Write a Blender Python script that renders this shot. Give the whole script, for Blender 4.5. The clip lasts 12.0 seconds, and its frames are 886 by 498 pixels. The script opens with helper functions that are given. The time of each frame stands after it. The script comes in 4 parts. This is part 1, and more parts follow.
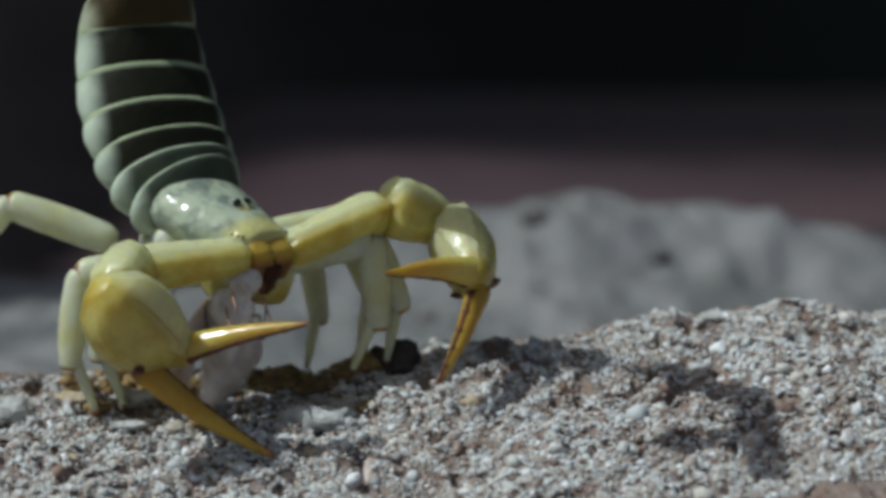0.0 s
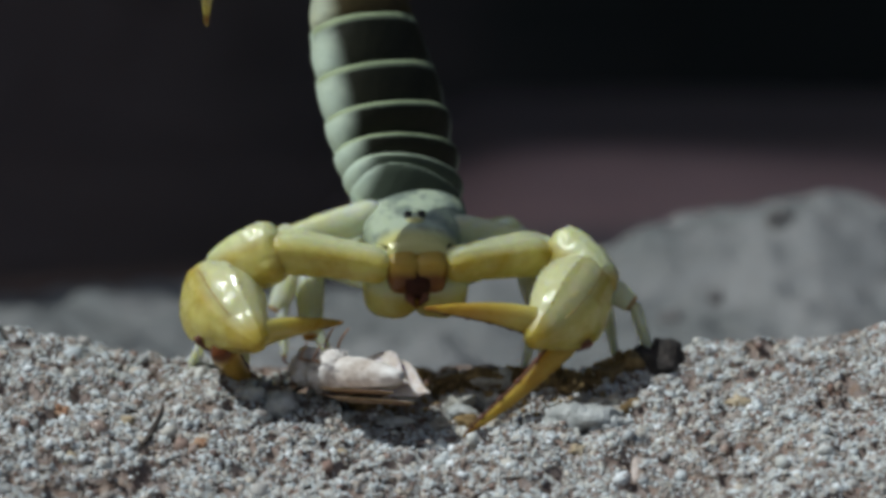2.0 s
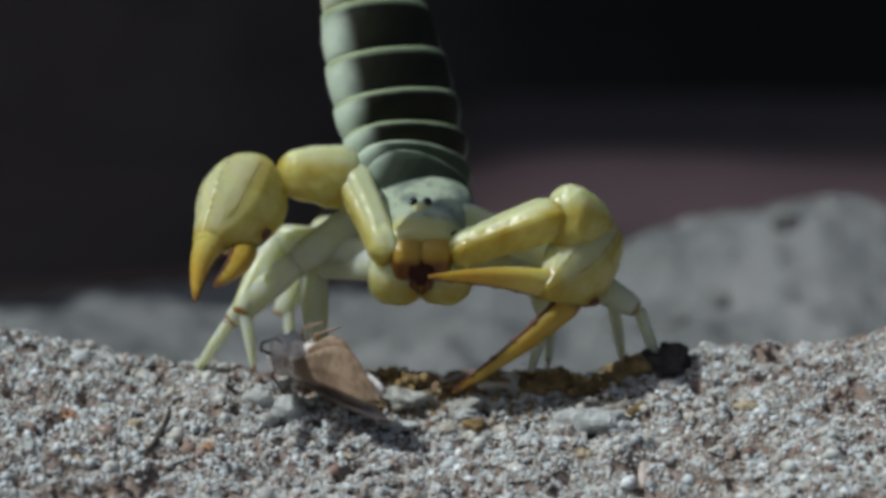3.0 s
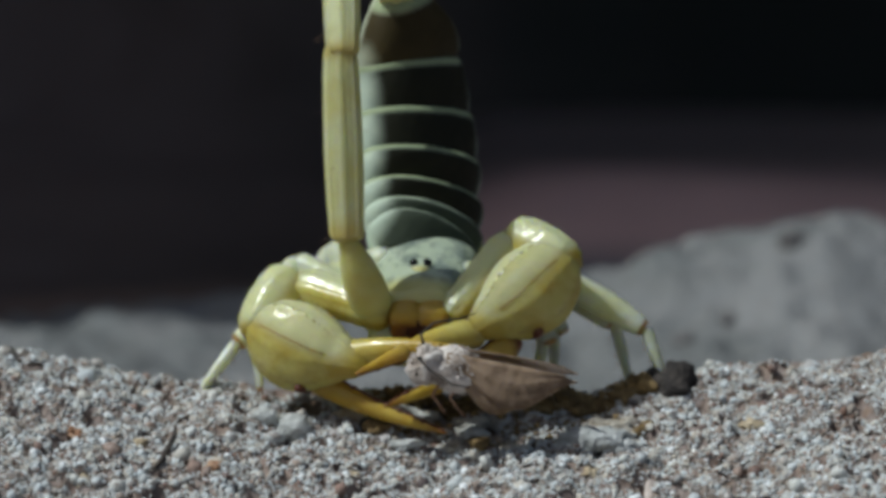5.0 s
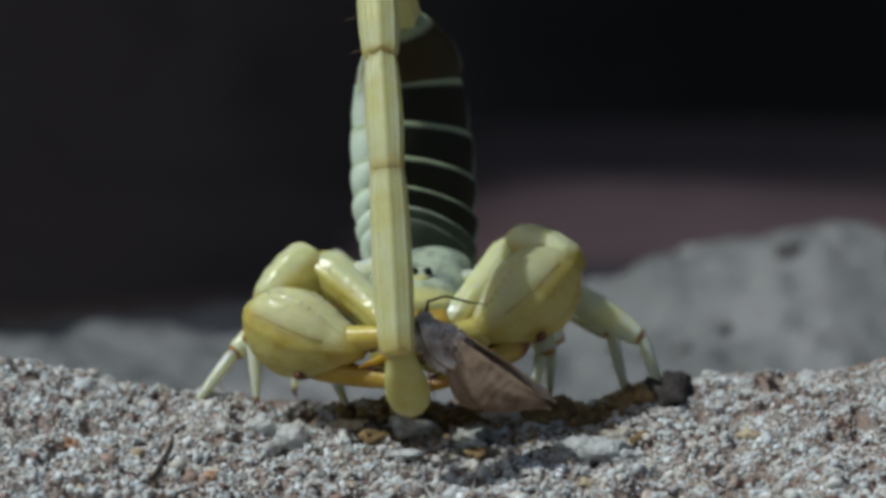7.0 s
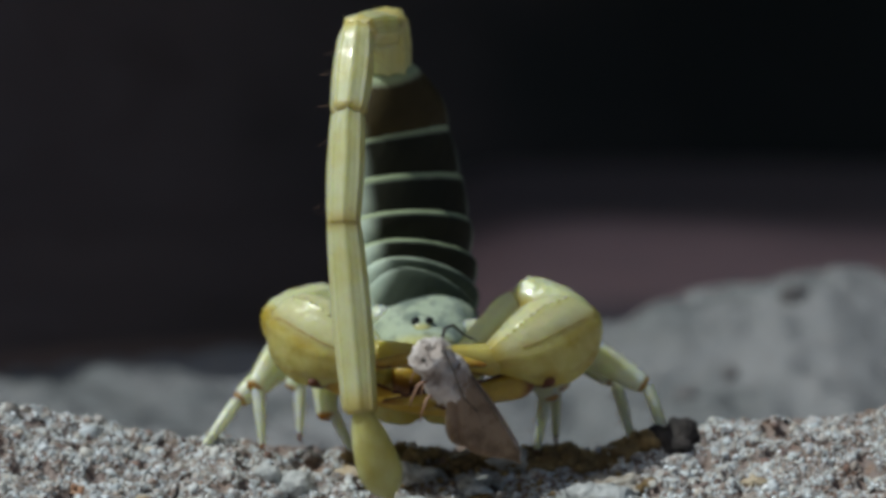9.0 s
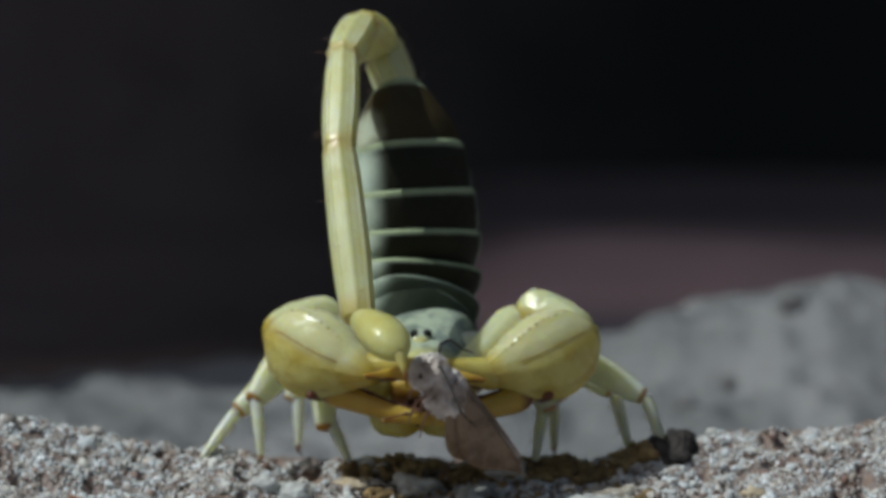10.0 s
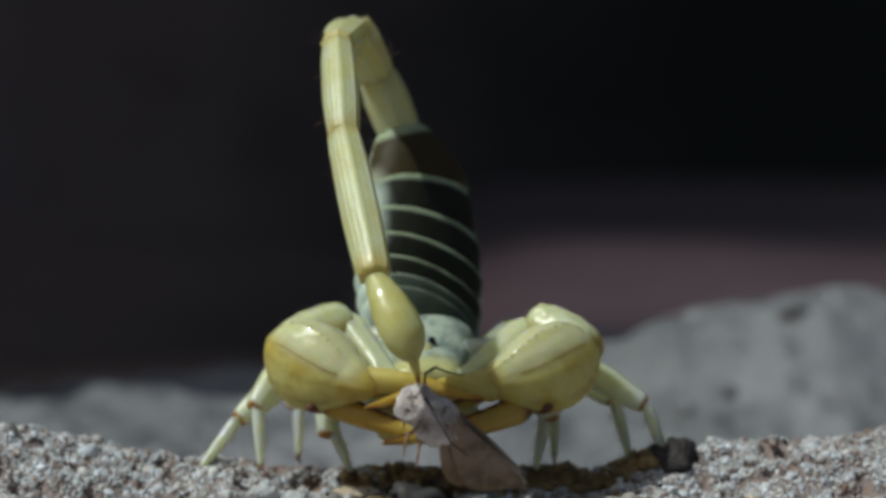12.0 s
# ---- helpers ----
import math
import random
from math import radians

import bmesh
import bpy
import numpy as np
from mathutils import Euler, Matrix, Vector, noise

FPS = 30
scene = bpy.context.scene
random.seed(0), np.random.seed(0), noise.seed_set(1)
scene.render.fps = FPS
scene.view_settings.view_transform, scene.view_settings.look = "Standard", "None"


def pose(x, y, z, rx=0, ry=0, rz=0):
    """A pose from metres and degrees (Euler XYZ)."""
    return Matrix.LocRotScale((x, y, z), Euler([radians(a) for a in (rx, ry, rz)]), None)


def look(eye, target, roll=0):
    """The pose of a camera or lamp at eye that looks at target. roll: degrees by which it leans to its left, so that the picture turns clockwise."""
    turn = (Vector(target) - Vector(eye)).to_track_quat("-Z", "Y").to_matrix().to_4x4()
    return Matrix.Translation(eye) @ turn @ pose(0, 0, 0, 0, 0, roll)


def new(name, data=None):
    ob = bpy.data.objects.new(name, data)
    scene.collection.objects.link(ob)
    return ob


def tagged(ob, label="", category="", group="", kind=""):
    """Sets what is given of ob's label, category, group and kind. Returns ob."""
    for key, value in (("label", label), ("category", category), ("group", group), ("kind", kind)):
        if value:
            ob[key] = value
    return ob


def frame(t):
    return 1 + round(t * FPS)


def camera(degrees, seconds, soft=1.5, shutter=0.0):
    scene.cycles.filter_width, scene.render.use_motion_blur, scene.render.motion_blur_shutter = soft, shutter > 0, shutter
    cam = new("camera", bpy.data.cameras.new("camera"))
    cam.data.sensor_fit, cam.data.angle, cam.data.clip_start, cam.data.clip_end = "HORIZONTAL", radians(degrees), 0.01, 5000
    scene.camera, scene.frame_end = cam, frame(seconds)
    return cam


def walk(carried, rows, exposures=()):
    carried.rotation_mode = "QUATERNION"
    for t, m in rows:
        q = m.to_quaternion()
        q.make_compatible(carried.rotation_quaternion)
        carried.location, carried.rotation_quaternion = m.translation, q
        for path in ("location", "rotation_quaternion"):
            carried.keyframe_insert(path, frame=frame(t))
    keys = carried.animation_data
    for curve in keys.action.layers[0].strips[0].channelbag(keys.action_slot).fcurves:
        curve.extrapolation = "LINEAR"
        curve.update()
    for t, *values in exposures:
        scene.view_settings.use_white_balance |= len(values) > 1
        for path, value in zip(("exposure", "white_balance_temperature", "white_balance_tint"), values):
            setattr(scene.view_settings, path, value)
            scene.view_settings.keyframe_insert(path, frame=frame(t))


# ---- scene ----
MM = 0.001
cam = camera(18.0, 12.0, soft=3.8, shutter=0.5)
cam.data.dof.use_dof = True
cam.data.dof.focus_distance = 0.206
cam.data.dof.aperture_fstop = 30.0
walk(cam, [
    (0.0, pose(0.00523, -0.20960, 0.03161, 83.557, 0, -4.236)),
    (0.5, pose(0.00419, -0.20960, 0.03163, 83.594, 0, -3.397)),
    (1.0, pose(0.00277, -0.20960, 0.03163, 83.579, 0, -2.247)),
    (1.5, pose(0.00152, -0.20960, 0.03159, 83.518, 0, -1.230)),
    (2.0, pose(0.00016, -0.20960, 0.03160, 83.534, 0, -0.134)),
    (2.5, pose(-0.00000, -0.20960, 0.03163, 83.579, 0, 0.000)),
    (3.0, pose(0.00003, -0.20960, 0.03164, 83.608, 0, -0.027)),
    (3.5, pose(-0.00002, -0.20960, 0.03173, 83.743, 0, 0.014)),
    (3.7, pose(-0.00004, -0.20960, 0.03178, 83.812, 0, 0.031)),
    (5.3, pose(-0.00008, -0.20960, 0.03186, 83.945, 0, 0.067)),
    (5.5, pose(-0.00008, -0.20960, 0.03187, 83.955, 0, 0.067)),
    (6.0, pose(-0.00002, -0.20960, 0.03187, 83.955, 0, 0.013)),
    (6.5, pose(-0.00000, -0.20960, 0.03190, 84.000, 0, 0.000)),
    (7.0, pose(-0.00002, -0.20960, 0.03197, 84.105, 0, 0.013)),
    (7.2, pose(-0.00003, -0.20960, 0.03201, 84.164, 0, 0.022)),
    (8.8, pose(-0.00013, -0.20960, 0.03247, 84.880, 0, 0.106)),
    (9.0, pose(-0.00013, -0.20960, 0.03250, 84.919, 0, 0.106)),
    (9.5, pose(-0.00010, -0.20960, 0.03257, 85.024, 0, 0.080)),
    (10.0, pose(-0.00010, -0.20960, 0.03263, 85.115, 0, 0.080)),
    (10.5, pose(-0.00010, -0.20960, 0.03266, 85.160, 0, 0.080)),
    (11.0, pose(-0.00010, -0.20960, 0.03269, 85.205, 0, 0.080)),
    (11.5, pose(-0.00011, -0.20960, 0.03271, 85.236, 0, 0.093)),
    (12.0, pose(-0.00010, -0.20960, 0.03273, 85.265, 0, 0.080)),
], exposures=((0, 0.06, 6060, 2.6), (12, 0.06, 6060, 2.6)))

# ---- light ----
world = bpy.data.worlds.new("sky")
scene.world = world
world.use_nodes = True
wn = world.node_tree.nodes
sky = wn.new("ShaderNodeTexSky")
sky.sky_type, sky.sun_disc = "NISHITA", False
SUN = Vector((-0.54, -0.16, 0.83)).normalized()
sky.dust_density = 4.0
sky.sun_elevation = math.asin(SUN.z)
sky.sun_rotation = math.atan2(SUN.x, SUN.y)
world.node_tree.links.new(sky.outputs[0], wn["Background"].inputs[0])
wn["Background"].inputs[1].default_value = 0.05
sun = new("sun", bpy.data.lights.new("sun", "SUN"))
sun.data.energy, sun.data.angle, sun.data.color = 2.85, radians(0.6), (1.0, 0.985, 0.95)
sun.matrix_basis = look(SUN, (0, 0, 0))


# ---- materials ----
def material(name, rough=0.5, spec=0.5):
    m = bpy.data.materials.new(name)
    m.use_nodes = True
    b = m.node_tree.nodes["Principled BSDF"]
    b.inputs["Roughness"].default_value = rough
    b.inputs["Specular IOR Level"].default_value = spec
    return m, m.node_tree.nodes, m.node_tree.links, b


def ramp(nodes, stops, interp="LINEAR"):
    r = nodes.new("ShaderNodeValToRGB")
    r.color_ramp.interpolation = interp
    e = r.color_ramp.elements
    while len(e) < len(stops):
        e.new(0.5)
    for el, (p, c) in zip(e, stops):
        el.position, el.color = p, (*c, 1)
    return r


def noise_tex(nodes, links, coord, scale, detail=4, rough=0.55):
    n = nodes.new("ShaderNodeTexNoise")
    n.inputs["Scale"].default_value, n.inputs["Detail"].default_value, n.inputs["Roughness"].default_value = scale, detail, rough
    links.new(coord, n.inputs["Vector"])
    return n


def math_node(nodes, links, op, a, b=None, clamp=False):
    n = nodes.new("ShaderNodeMath")
    n.operation, n.use_clamp = op, clamp
    for k, v in enumerate((a, b)):
        if v is None:
            continue
        if isinstance(v, (int, float)):
            n.inputs[k].default_value = v
        else:
            links.new(v, n.inputs[k])
    return n.outputs[0]


def step_node(nodes, links, v, lo, hi):
    n = nodes.new("ShaderNodeMapRange")
    n.interpolation_type = "SMOOTHSTEP"
    n.inputs["From Min"].default_value, n.inputs["From Max"].default_value = lo, hi
    links.new(v, n.inputs["Value"])
    return n.outputs[0]


def mix(nodes, links, fac, a, b, blend="MIX"):
    n = nodes.new("ShaderNodeMix")
    n.data_type, n.blend_type = "RGBA", blend
    for sock, v in ((n.inputs[0], fac), (n.inputs[6], a), (n.inputs[7], b)):
        if isinstance(v, (int, float)):
            sock.default_value = v
        elif isinstance(v, tuple):
            sock.default_value = (*v, 1)
        else:
            links.new(v, sock)
    return n.outputs[2]


def relief(nodes, links, bsdf, height, dist, strength=1.0):
    b = nodes.new("ShaderNodeBump")
    b.inputs["Distance"].default_value, b.inputs["Strength"].default_value = dist, strength
    links.new(height, b.inputs["Height"])
    links.new(b.outputs[0], bsdf.inputs["Normal"])


def flesh(b, weight, scale, radius=(1.0, 0.85, 0.25)):
    b.inputs["Subsurface Weight"].default_value = weight
    b.inputs["Subsurface Scale"].default_value = scale
    b.inputs["Subsurface Radius"].default_value = radius


def chitin(name, pale, deep, rough=0.22, sss=0.7, grain=800, dist=0.00013, tip=None, glow=0.25, crown=None):
    """Waxy translucent shell; tip: colour towards the far end of the part and where it begins and ends."""
    m, n, l, b = material(name, rough, 0.42)
    tc = n.new("ShaderNodeTexCoord")
    big = noise_tex(n, l, tc.outputs["Object"], 350, 3)
    col = mix(n, l, step_node(n, l, big.outputs[0], 0.35, 0.7), pale, deep)
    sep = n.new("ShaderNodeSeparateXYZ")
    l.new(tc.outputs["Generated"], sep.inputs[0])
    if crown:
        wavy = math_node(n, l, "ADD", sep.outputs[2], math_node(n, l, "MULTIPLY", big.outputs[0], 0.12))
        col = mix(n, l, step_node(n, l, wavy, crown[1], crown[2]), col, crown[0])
    if tip:
        for colour, lo, hi in tip:
            col = mix(n, l, step_node(n, l, sep.outputs[0], lo, hi), col, colour)
    l.new(col, b.inputs["Base Color"])
    fine = noise_tex(n, l, tc.outputs["Object"], grain, 3)
    l.new(mix(n, l, fine.outputs[0], (rough - 0.08,) * 3, (rough + 0.18,) * 3), b.inputs["Roughness"])
    relief(n, l, b, fine.outputs[0], dist)
    flesh(b, sss, 0.0028)
    b.inputs["Coat Weight"].default_value, b.inputs["Coat Roughness"].default_value = 0.25, 0.05
    thin = n.new("ShaderNodeBsdfTranslucent")
    l.new(col, thin.inputs[0])
    both = n.new("ShaderNodeMixShader")
    both.inputs[0].default_value = glow
    l.new(b.outputs[0], both.inputs[1])
    l.new(thin.outputs[0], both.inputs[2])
    l.new(both.outputs[0], n["Material Output"].inputs[0])
    return m


# pale crowns of palm and arm put light from above into the shell colour
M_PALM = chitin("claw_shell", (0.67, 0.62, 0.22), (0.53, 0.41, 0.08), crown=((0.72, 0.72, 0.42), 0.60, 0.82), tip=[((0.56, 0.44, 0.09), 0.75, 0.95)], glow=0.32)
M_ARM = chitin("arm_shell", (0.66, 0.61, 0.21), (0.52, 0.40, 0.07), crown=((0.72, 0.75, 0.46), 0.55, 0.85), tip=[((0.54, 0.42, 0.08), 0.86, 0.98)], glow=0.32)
M_LEG = chitin("leg_shell", (0.74, 0.79, 0.65), (0.68, 0.70, 0.45), tip=[((0.40, 0.20, 0.04), 0.94, 0.99)], glow=0.32)
M_TAIL = chitin("tail_shell", (0.68, 0.71, 0.43), (0.64, 0.62, 0.27), 0.35, 0.55, 1400, 0.0001, tip=[((0.60, 0.52, 0.20), 0.84, 0.97), ((0.60, 0.52, 0.20), 0.12, 0.04)])
M_STING = chitin("sting_shell", (0.62, 0.55, 0.20), (0.56, 0.44, 0.10), 0.3, 0.6, tip=[((0.16, 0.05, 0.015), 0.75, 0.92)])
M_BULB = chitin("bulb_shell", (0.62, 0.62, 0.27), (0.57, 0.52, 0.16), 0.3, 0.6)
M_FIXED = chitin("fixed_finger_shell", (0.62, 0.54, 0.16), (0.58, 0.46, 0.10), 0.25, 0.55, tip=[((0.48, 0.31, 0.05), 0.3, 0.75), ((0.28, 0.10, 0.02), 0.86, 1.0)])
M_FINGER = chitin("finger_shell", (0.57, 0.40, 0.07), (0.51, 0.32, 0.045), 0.25, 0.5, tip=[((0.17, 0.05, 0.012), 0.12, 0.03), ((0.26, 0.09, 0.018), 0.80, 1.0)], glow=0.28)
M_KEEL = chitin("keel_shell", (0.56, 0.45, 0.16), (0.46, 0.31, 0.08), 0.25, 0.5)
M_GRANULE = chitin("granule_shell", (0.66, 0.66, 0.40), (0.60, 0.54, 0.20), 0.12, 0.5)
M_TOOTH = chitin("tooth_shell", (0.07, 0.018, 0.007), (0.12, 0.035, 0.012), 0.5, 0.1, glow=0.0)
M_MOUTH = chitin("mouth_shell", (0.30, 0.13, 0.02), (0.17, 0.055, 0.012), 0.3, 0.5, crown=((0.56, 0.37, 0.06), 0.50, 0.80))


def tergite_material(name, c1, c2, f1=(0.46, 0.57, 0.50), f2=(0.54, 0.61, 0.47), r1=(0.27, 0.33, 0.20), r2=(0.36, 0.42, 0.25)):
    m, n, l, b = material(name, 0.5, 0.18)
    tc = n.new("ShaderNodeTexCoord")
    sep = n.new("ShaderNodeSeparateXYZ")
    l.new(tc.outputs["Generated"], sep.inputs[0])
    wob = noise_tex(n, l, tc.outputs["Object"], 420, 3)
    w = math_node(n, l, "MULTIPLY", math_node(n, l, "SUBTRACT", wob.outputs[0], 0.5), 0.05)
    gx, gy, gz = (math_node(n, l, "ADD", sep.outputs[k], w) for k in range(3))
    side = math_node(n, l, "ABSOLUTE", math_node(n, l, "SUBTRACT", gy, 0.5))
    dark = math_node(n, l, "MULTIPLY", step_node(n, l, side, 0.51, 0.37), step_node(n, l, gx, 0.93, 0.83))
    dark = math_node(n, l, "MULTIPLY", dark, step_node(n, l, gz, 0.30, 0.47))
    blot = noise_tex(n, l, tc.outputs["Object"], 260, 4)
    plate = mix(n, l, blot.outputs[0], c1, c2)
    flank = mix(n, l, wob.outputs[0], f1, f2)
    rim = mix(n, l, wob.outputs[0], r1, r2)
    edge = math_node(n, l, "MULTIPLY", step_node(n, l, sep.outputs[0], 0.84, 0.90), step_node(n, l, gz, 0.30, 0.47))
    flank = mix(n, l, edge, flank, rim)
    col = mix(n, l, dark, flank, plate)
    l.new(col, b.inputs["Base Color"])
    fine = noise_tex(n, l, tc.outputs["Object"], 1500, 3)
    l.new(mix(n, l, fine.outputs[0], (0.45,) * 3, (0.7,) * 3), b.inputs["Roughness"])
    relief(n, l, b, fine.outputs[0], 0.00008)
    flesh(b, 0.05, 0.0006, (1, 1, 0.6))
    return m


def carapace_material():
    m, n, l, b = material("head_shield", 0.14, 0.8)
    tc = n.new("ShaderNodeTexCoord")
    sep = n.new("ShaderNodeSeparateXYZ")
    l.new(tc.outputs["Generated"], sep.inputs[0])
    blot = noise_tex(n, l, tc.outputs["Object"], 500, 4)
    back = mix(n, l, step_node(n, l, blot.outputs[0], 0.42, 0.62), (0.42, 0.48, 0.36), (0.20, 0.24, 0.20))
    col = mix(n, l, step_node(n, l, sep.outputs[0], 0.32, 0.12), back, (0.52, 0.50, 0.20))
    l.new(col, b.inputs["Base Color"])
    v = n.new("ShaderNodeTexVoronoi")
    v.inputs["Scale"].default_value = 2400
    l.new(tc.outputs["Object"], v.inputs["Vector"])
    lump = noise_tex(n, l, tc.outputs["Object"], 480, 2)
    relief(n, l, b, mix(n, l, 0.9, v.outputs["Distance"], lump.outputs[0]), 0.0004, 0.8)
    flesh(b, 0.25, 0.001, (1, 1, 0.6))
    return m


def plain(name, c1, c2, scale, rough, dist=0.0, spec=0.5):
    m, n, l, b = material(name, rough, spec)
    tc = n.new("ShaderNodeTexCoord")
    t = noise_tex(n, l, tc.outputs["Object"], scale, 5, 0.65)
    l.new(mix(n, l, step_node(n, l, t.outputs[0], 0.3, 0.7), c1, c2), b.inputs["Base Color"])
    if dist:
        relief(n, l, b, noise_tex(n, l, tc.outputs["Object"], scale * 4, 4).outputs[0], dist)
    return m


def sand_material(grains):
    m, n, l, b = material("sand_grain" if grains else "sand", 0.6, 0.4)
    tc = n.new("ShaderNodeTexCoord")
    stops = [(0.0, (0.05, 0.025, 0.018)), (0.06, (0.22, 0.11, 0.07)), (0.12, (0.38, 0.32, 0.27)), (0.30, (0.475, 0.50, 0.50)), (0.50, (0.54, 0.58, 0.60)), (0.62, (0.49, 0.45, 0.38)),
             (0.72, (0.565, 0.585, 0.56)), (0.82, (0.49, 0.42, 0.33)), (0.88, (0.62, 0.67, 0.69)), (1.0, (0.80, 0.82, 0.84))]
    # broken crust shows darker red-brown soil in small clusters
    spot = noise_tex(n, l, tc.outputs["Object"], 620, 3, 0.6)
    patch = noise_tex(n, l, tc.outputs["Object"], 110, 2)
    crack = math_node(n, l, "ADD", spot.outputs[0], math_node(n, l, "MULTIPLY", math_node(n, l, "SUBTRACT", patch.outputs[0], 0.5), 0.5))
    crack = step_node(n, l, crack, 0.545, 0.60)
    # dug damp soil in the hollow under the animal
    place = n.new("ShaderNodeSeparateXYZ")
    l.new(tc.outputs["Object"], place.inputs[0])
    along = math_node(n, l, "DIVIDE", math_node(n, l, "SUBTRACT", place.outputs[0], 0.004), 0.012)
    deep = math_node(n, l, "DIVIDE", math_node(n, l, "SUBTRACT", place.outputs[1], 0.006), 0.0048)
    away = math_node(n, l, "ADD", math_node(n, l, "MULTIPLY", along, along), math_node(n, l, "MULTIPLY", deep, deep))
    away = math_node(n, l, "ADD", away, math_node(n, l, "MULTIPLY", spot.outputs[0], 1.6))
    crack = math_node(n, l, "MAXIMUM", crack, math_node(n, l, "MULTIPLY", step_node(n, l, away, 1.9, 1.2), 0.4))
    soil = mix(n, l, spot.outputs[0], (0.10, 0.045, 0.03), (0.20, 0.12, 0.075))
    if grains:
        g = n.new("ShaderNodeNewGeometry")
        r = ramp(n, stops)
        l.new(g.outputs["Random Per Island"], r.inputs[0])
        t = noise_tex(n, l, tc.outputs["Object"], 1800, 3)
        col = mix(n, l, 0.15, r.outputs[0], mix(n, l, t.outputs[0], (0.36, 0.35, 0.37), (0.62, 0.64, 0.67)))
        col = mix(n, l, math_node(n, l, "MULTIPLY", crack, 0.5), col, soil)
        relief(n, l, b, t.outputs[0], 0.00006)
        gl = math_node(n, l, "FRACT", math_node(n, l, "MULTIPLY", g.outputs["Random Per Island"], 37.0))
        l.new(step_node(n, l, gl, 0.05, 0.5), b.inputs["Roughness"])
    else:
        v = n.new("ShaderNodeTexVoronoi")
        v.inputs["Scale"].default_value = 1300
        l.new(tc.outputs["Object"], v.inputs["Vector"])
        r = ramp(n, stops)
        l.new(v.outputs["Color"], r.inputs[0])
        big = noise_tex(n, l, tc.outputs["Object"], 45, 4)
        # the far ground is coloured darker grey, then red soil, then dark
        sep = n.new("ShaderNodeSeparateXYZ")
        l.new(tc.outputs["Object"], sep.inputs[0])
        far_grey = mix(n, l, step_node(n, l, big.outputs[0], 0.4, 0.6), (0.10, 0.105, 0.108), (0.17, 0.17, 0.175))
        far = step_node(n, l, sep.outputs[1], 0.03, 0.06)
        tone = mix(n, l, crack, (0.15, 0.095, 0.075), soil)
        tone = mix(n, l, far, tone, far_grey)
        tone = mix(n, l, step_node(n, l, sep.outputs[1], 0.19, 0.24), tone, (0.70, 0.44, 0.40))
        tone = mix(n, l, step_node(n, l, math_node(n, l, "ADD", sep.outputs[1], math_node(n, l, "MULTIPLY", big.outputs[0], 0.1)), 0.27, 0.48), tone, (0.10, 0.07, 0.065))
        col = mix(n, l, mix(n, l, far, (0.85,) * 3, (0.93,) * 3), r.outputs[0], tone)
        relief(n, l, b, v.outputs["Distance"], 0.0003)
    l.new(col, b.inputs["Base Color"])
    return m


M_TERGITE = tergite_material("back_plate", (0.004, 0.005, 0.003), (0.022, 0.022, 0.011))
M_FRONT = tergite_material("front_plate", (0.015, 0.02, 0.015), (0.08, 0.10, 0.07), r1=(0.42, 0.50, 0.38), r2=(0.50, 0.58, 0.42))
M_LAST = tergite_material("last_plate", (0.012, 0.010, 0.004), (0.065, 0.048, 0.016), (0.42, 0.49, 0.42), (0.46, 0.46, 0.28))
M_CARAPACE = carapace_material()
M_EYE = plain("eye_lens", (0.006, 0.006, 0.007), (0.012, 0.012, 0.012), 800, 0.08)
M_GAPE = plain("mouth_cavity", (0.020, 0.006, 0.003), (0.05, 0.014, 0.006), 600, 0.6, 0.0001, 0.2)
M_SAND = sand_material(False)
M_GRAIN = sand_material(True)
M_CLOD = plain("damp_soil", (0.085, 0.052, 0.018), (0.34, 0.235, 0.10), 500, 0.9, 0.0003)
M_DARK = plain("black_soil_or_shade", (0.022, 0.019, 0.018), (0.075, 0.062, 0.055), 700, 0.9, 0.0004)
M_DULL = plain("dull_stone", (0.10, 0.095, 0.095), (0.17, 0.16, 0.16), 300, 0.9, 0.0003)
M_STONE = plain("pale_stone", (0.34, 0.35, 0.34), (0.60, 0.61, 0.60), 700, 0.85, 0.0004)
M_PALESAND = plain("caked_sand", (0.44, 0.42, 0.37), (0.74, 0.74, 0.70), 1100, 0.9, 0.0005)
M_CRUST = plain("sandy_crust", (0.30, 0.25, 0.19), (0.62, 0.59, 0.53), 900, 0.9, 0.0004)
M_TWIG = plain("dry_stem", (0.02, 0.016, 0.015), (0.07, 0.055, 0.045), 900, 0.85, 0.0002)
M_TAN = plain("tan_stone", (0.36, 0.27, 0.16), (0.55, 0.48, 0.36), 900, 0.75, 0.0002)
M_RUST = plain("rust_stone", (0.26, 0.12, 0.06), (0.48, 0.33, 0.22), 900, 0.75, 0.0002)
M_FLAKE = plain("shell_flake", (0.40, 0.34, 0.30), (0.58, 0.50, 0.46), 500, 0.5, 0.0001)


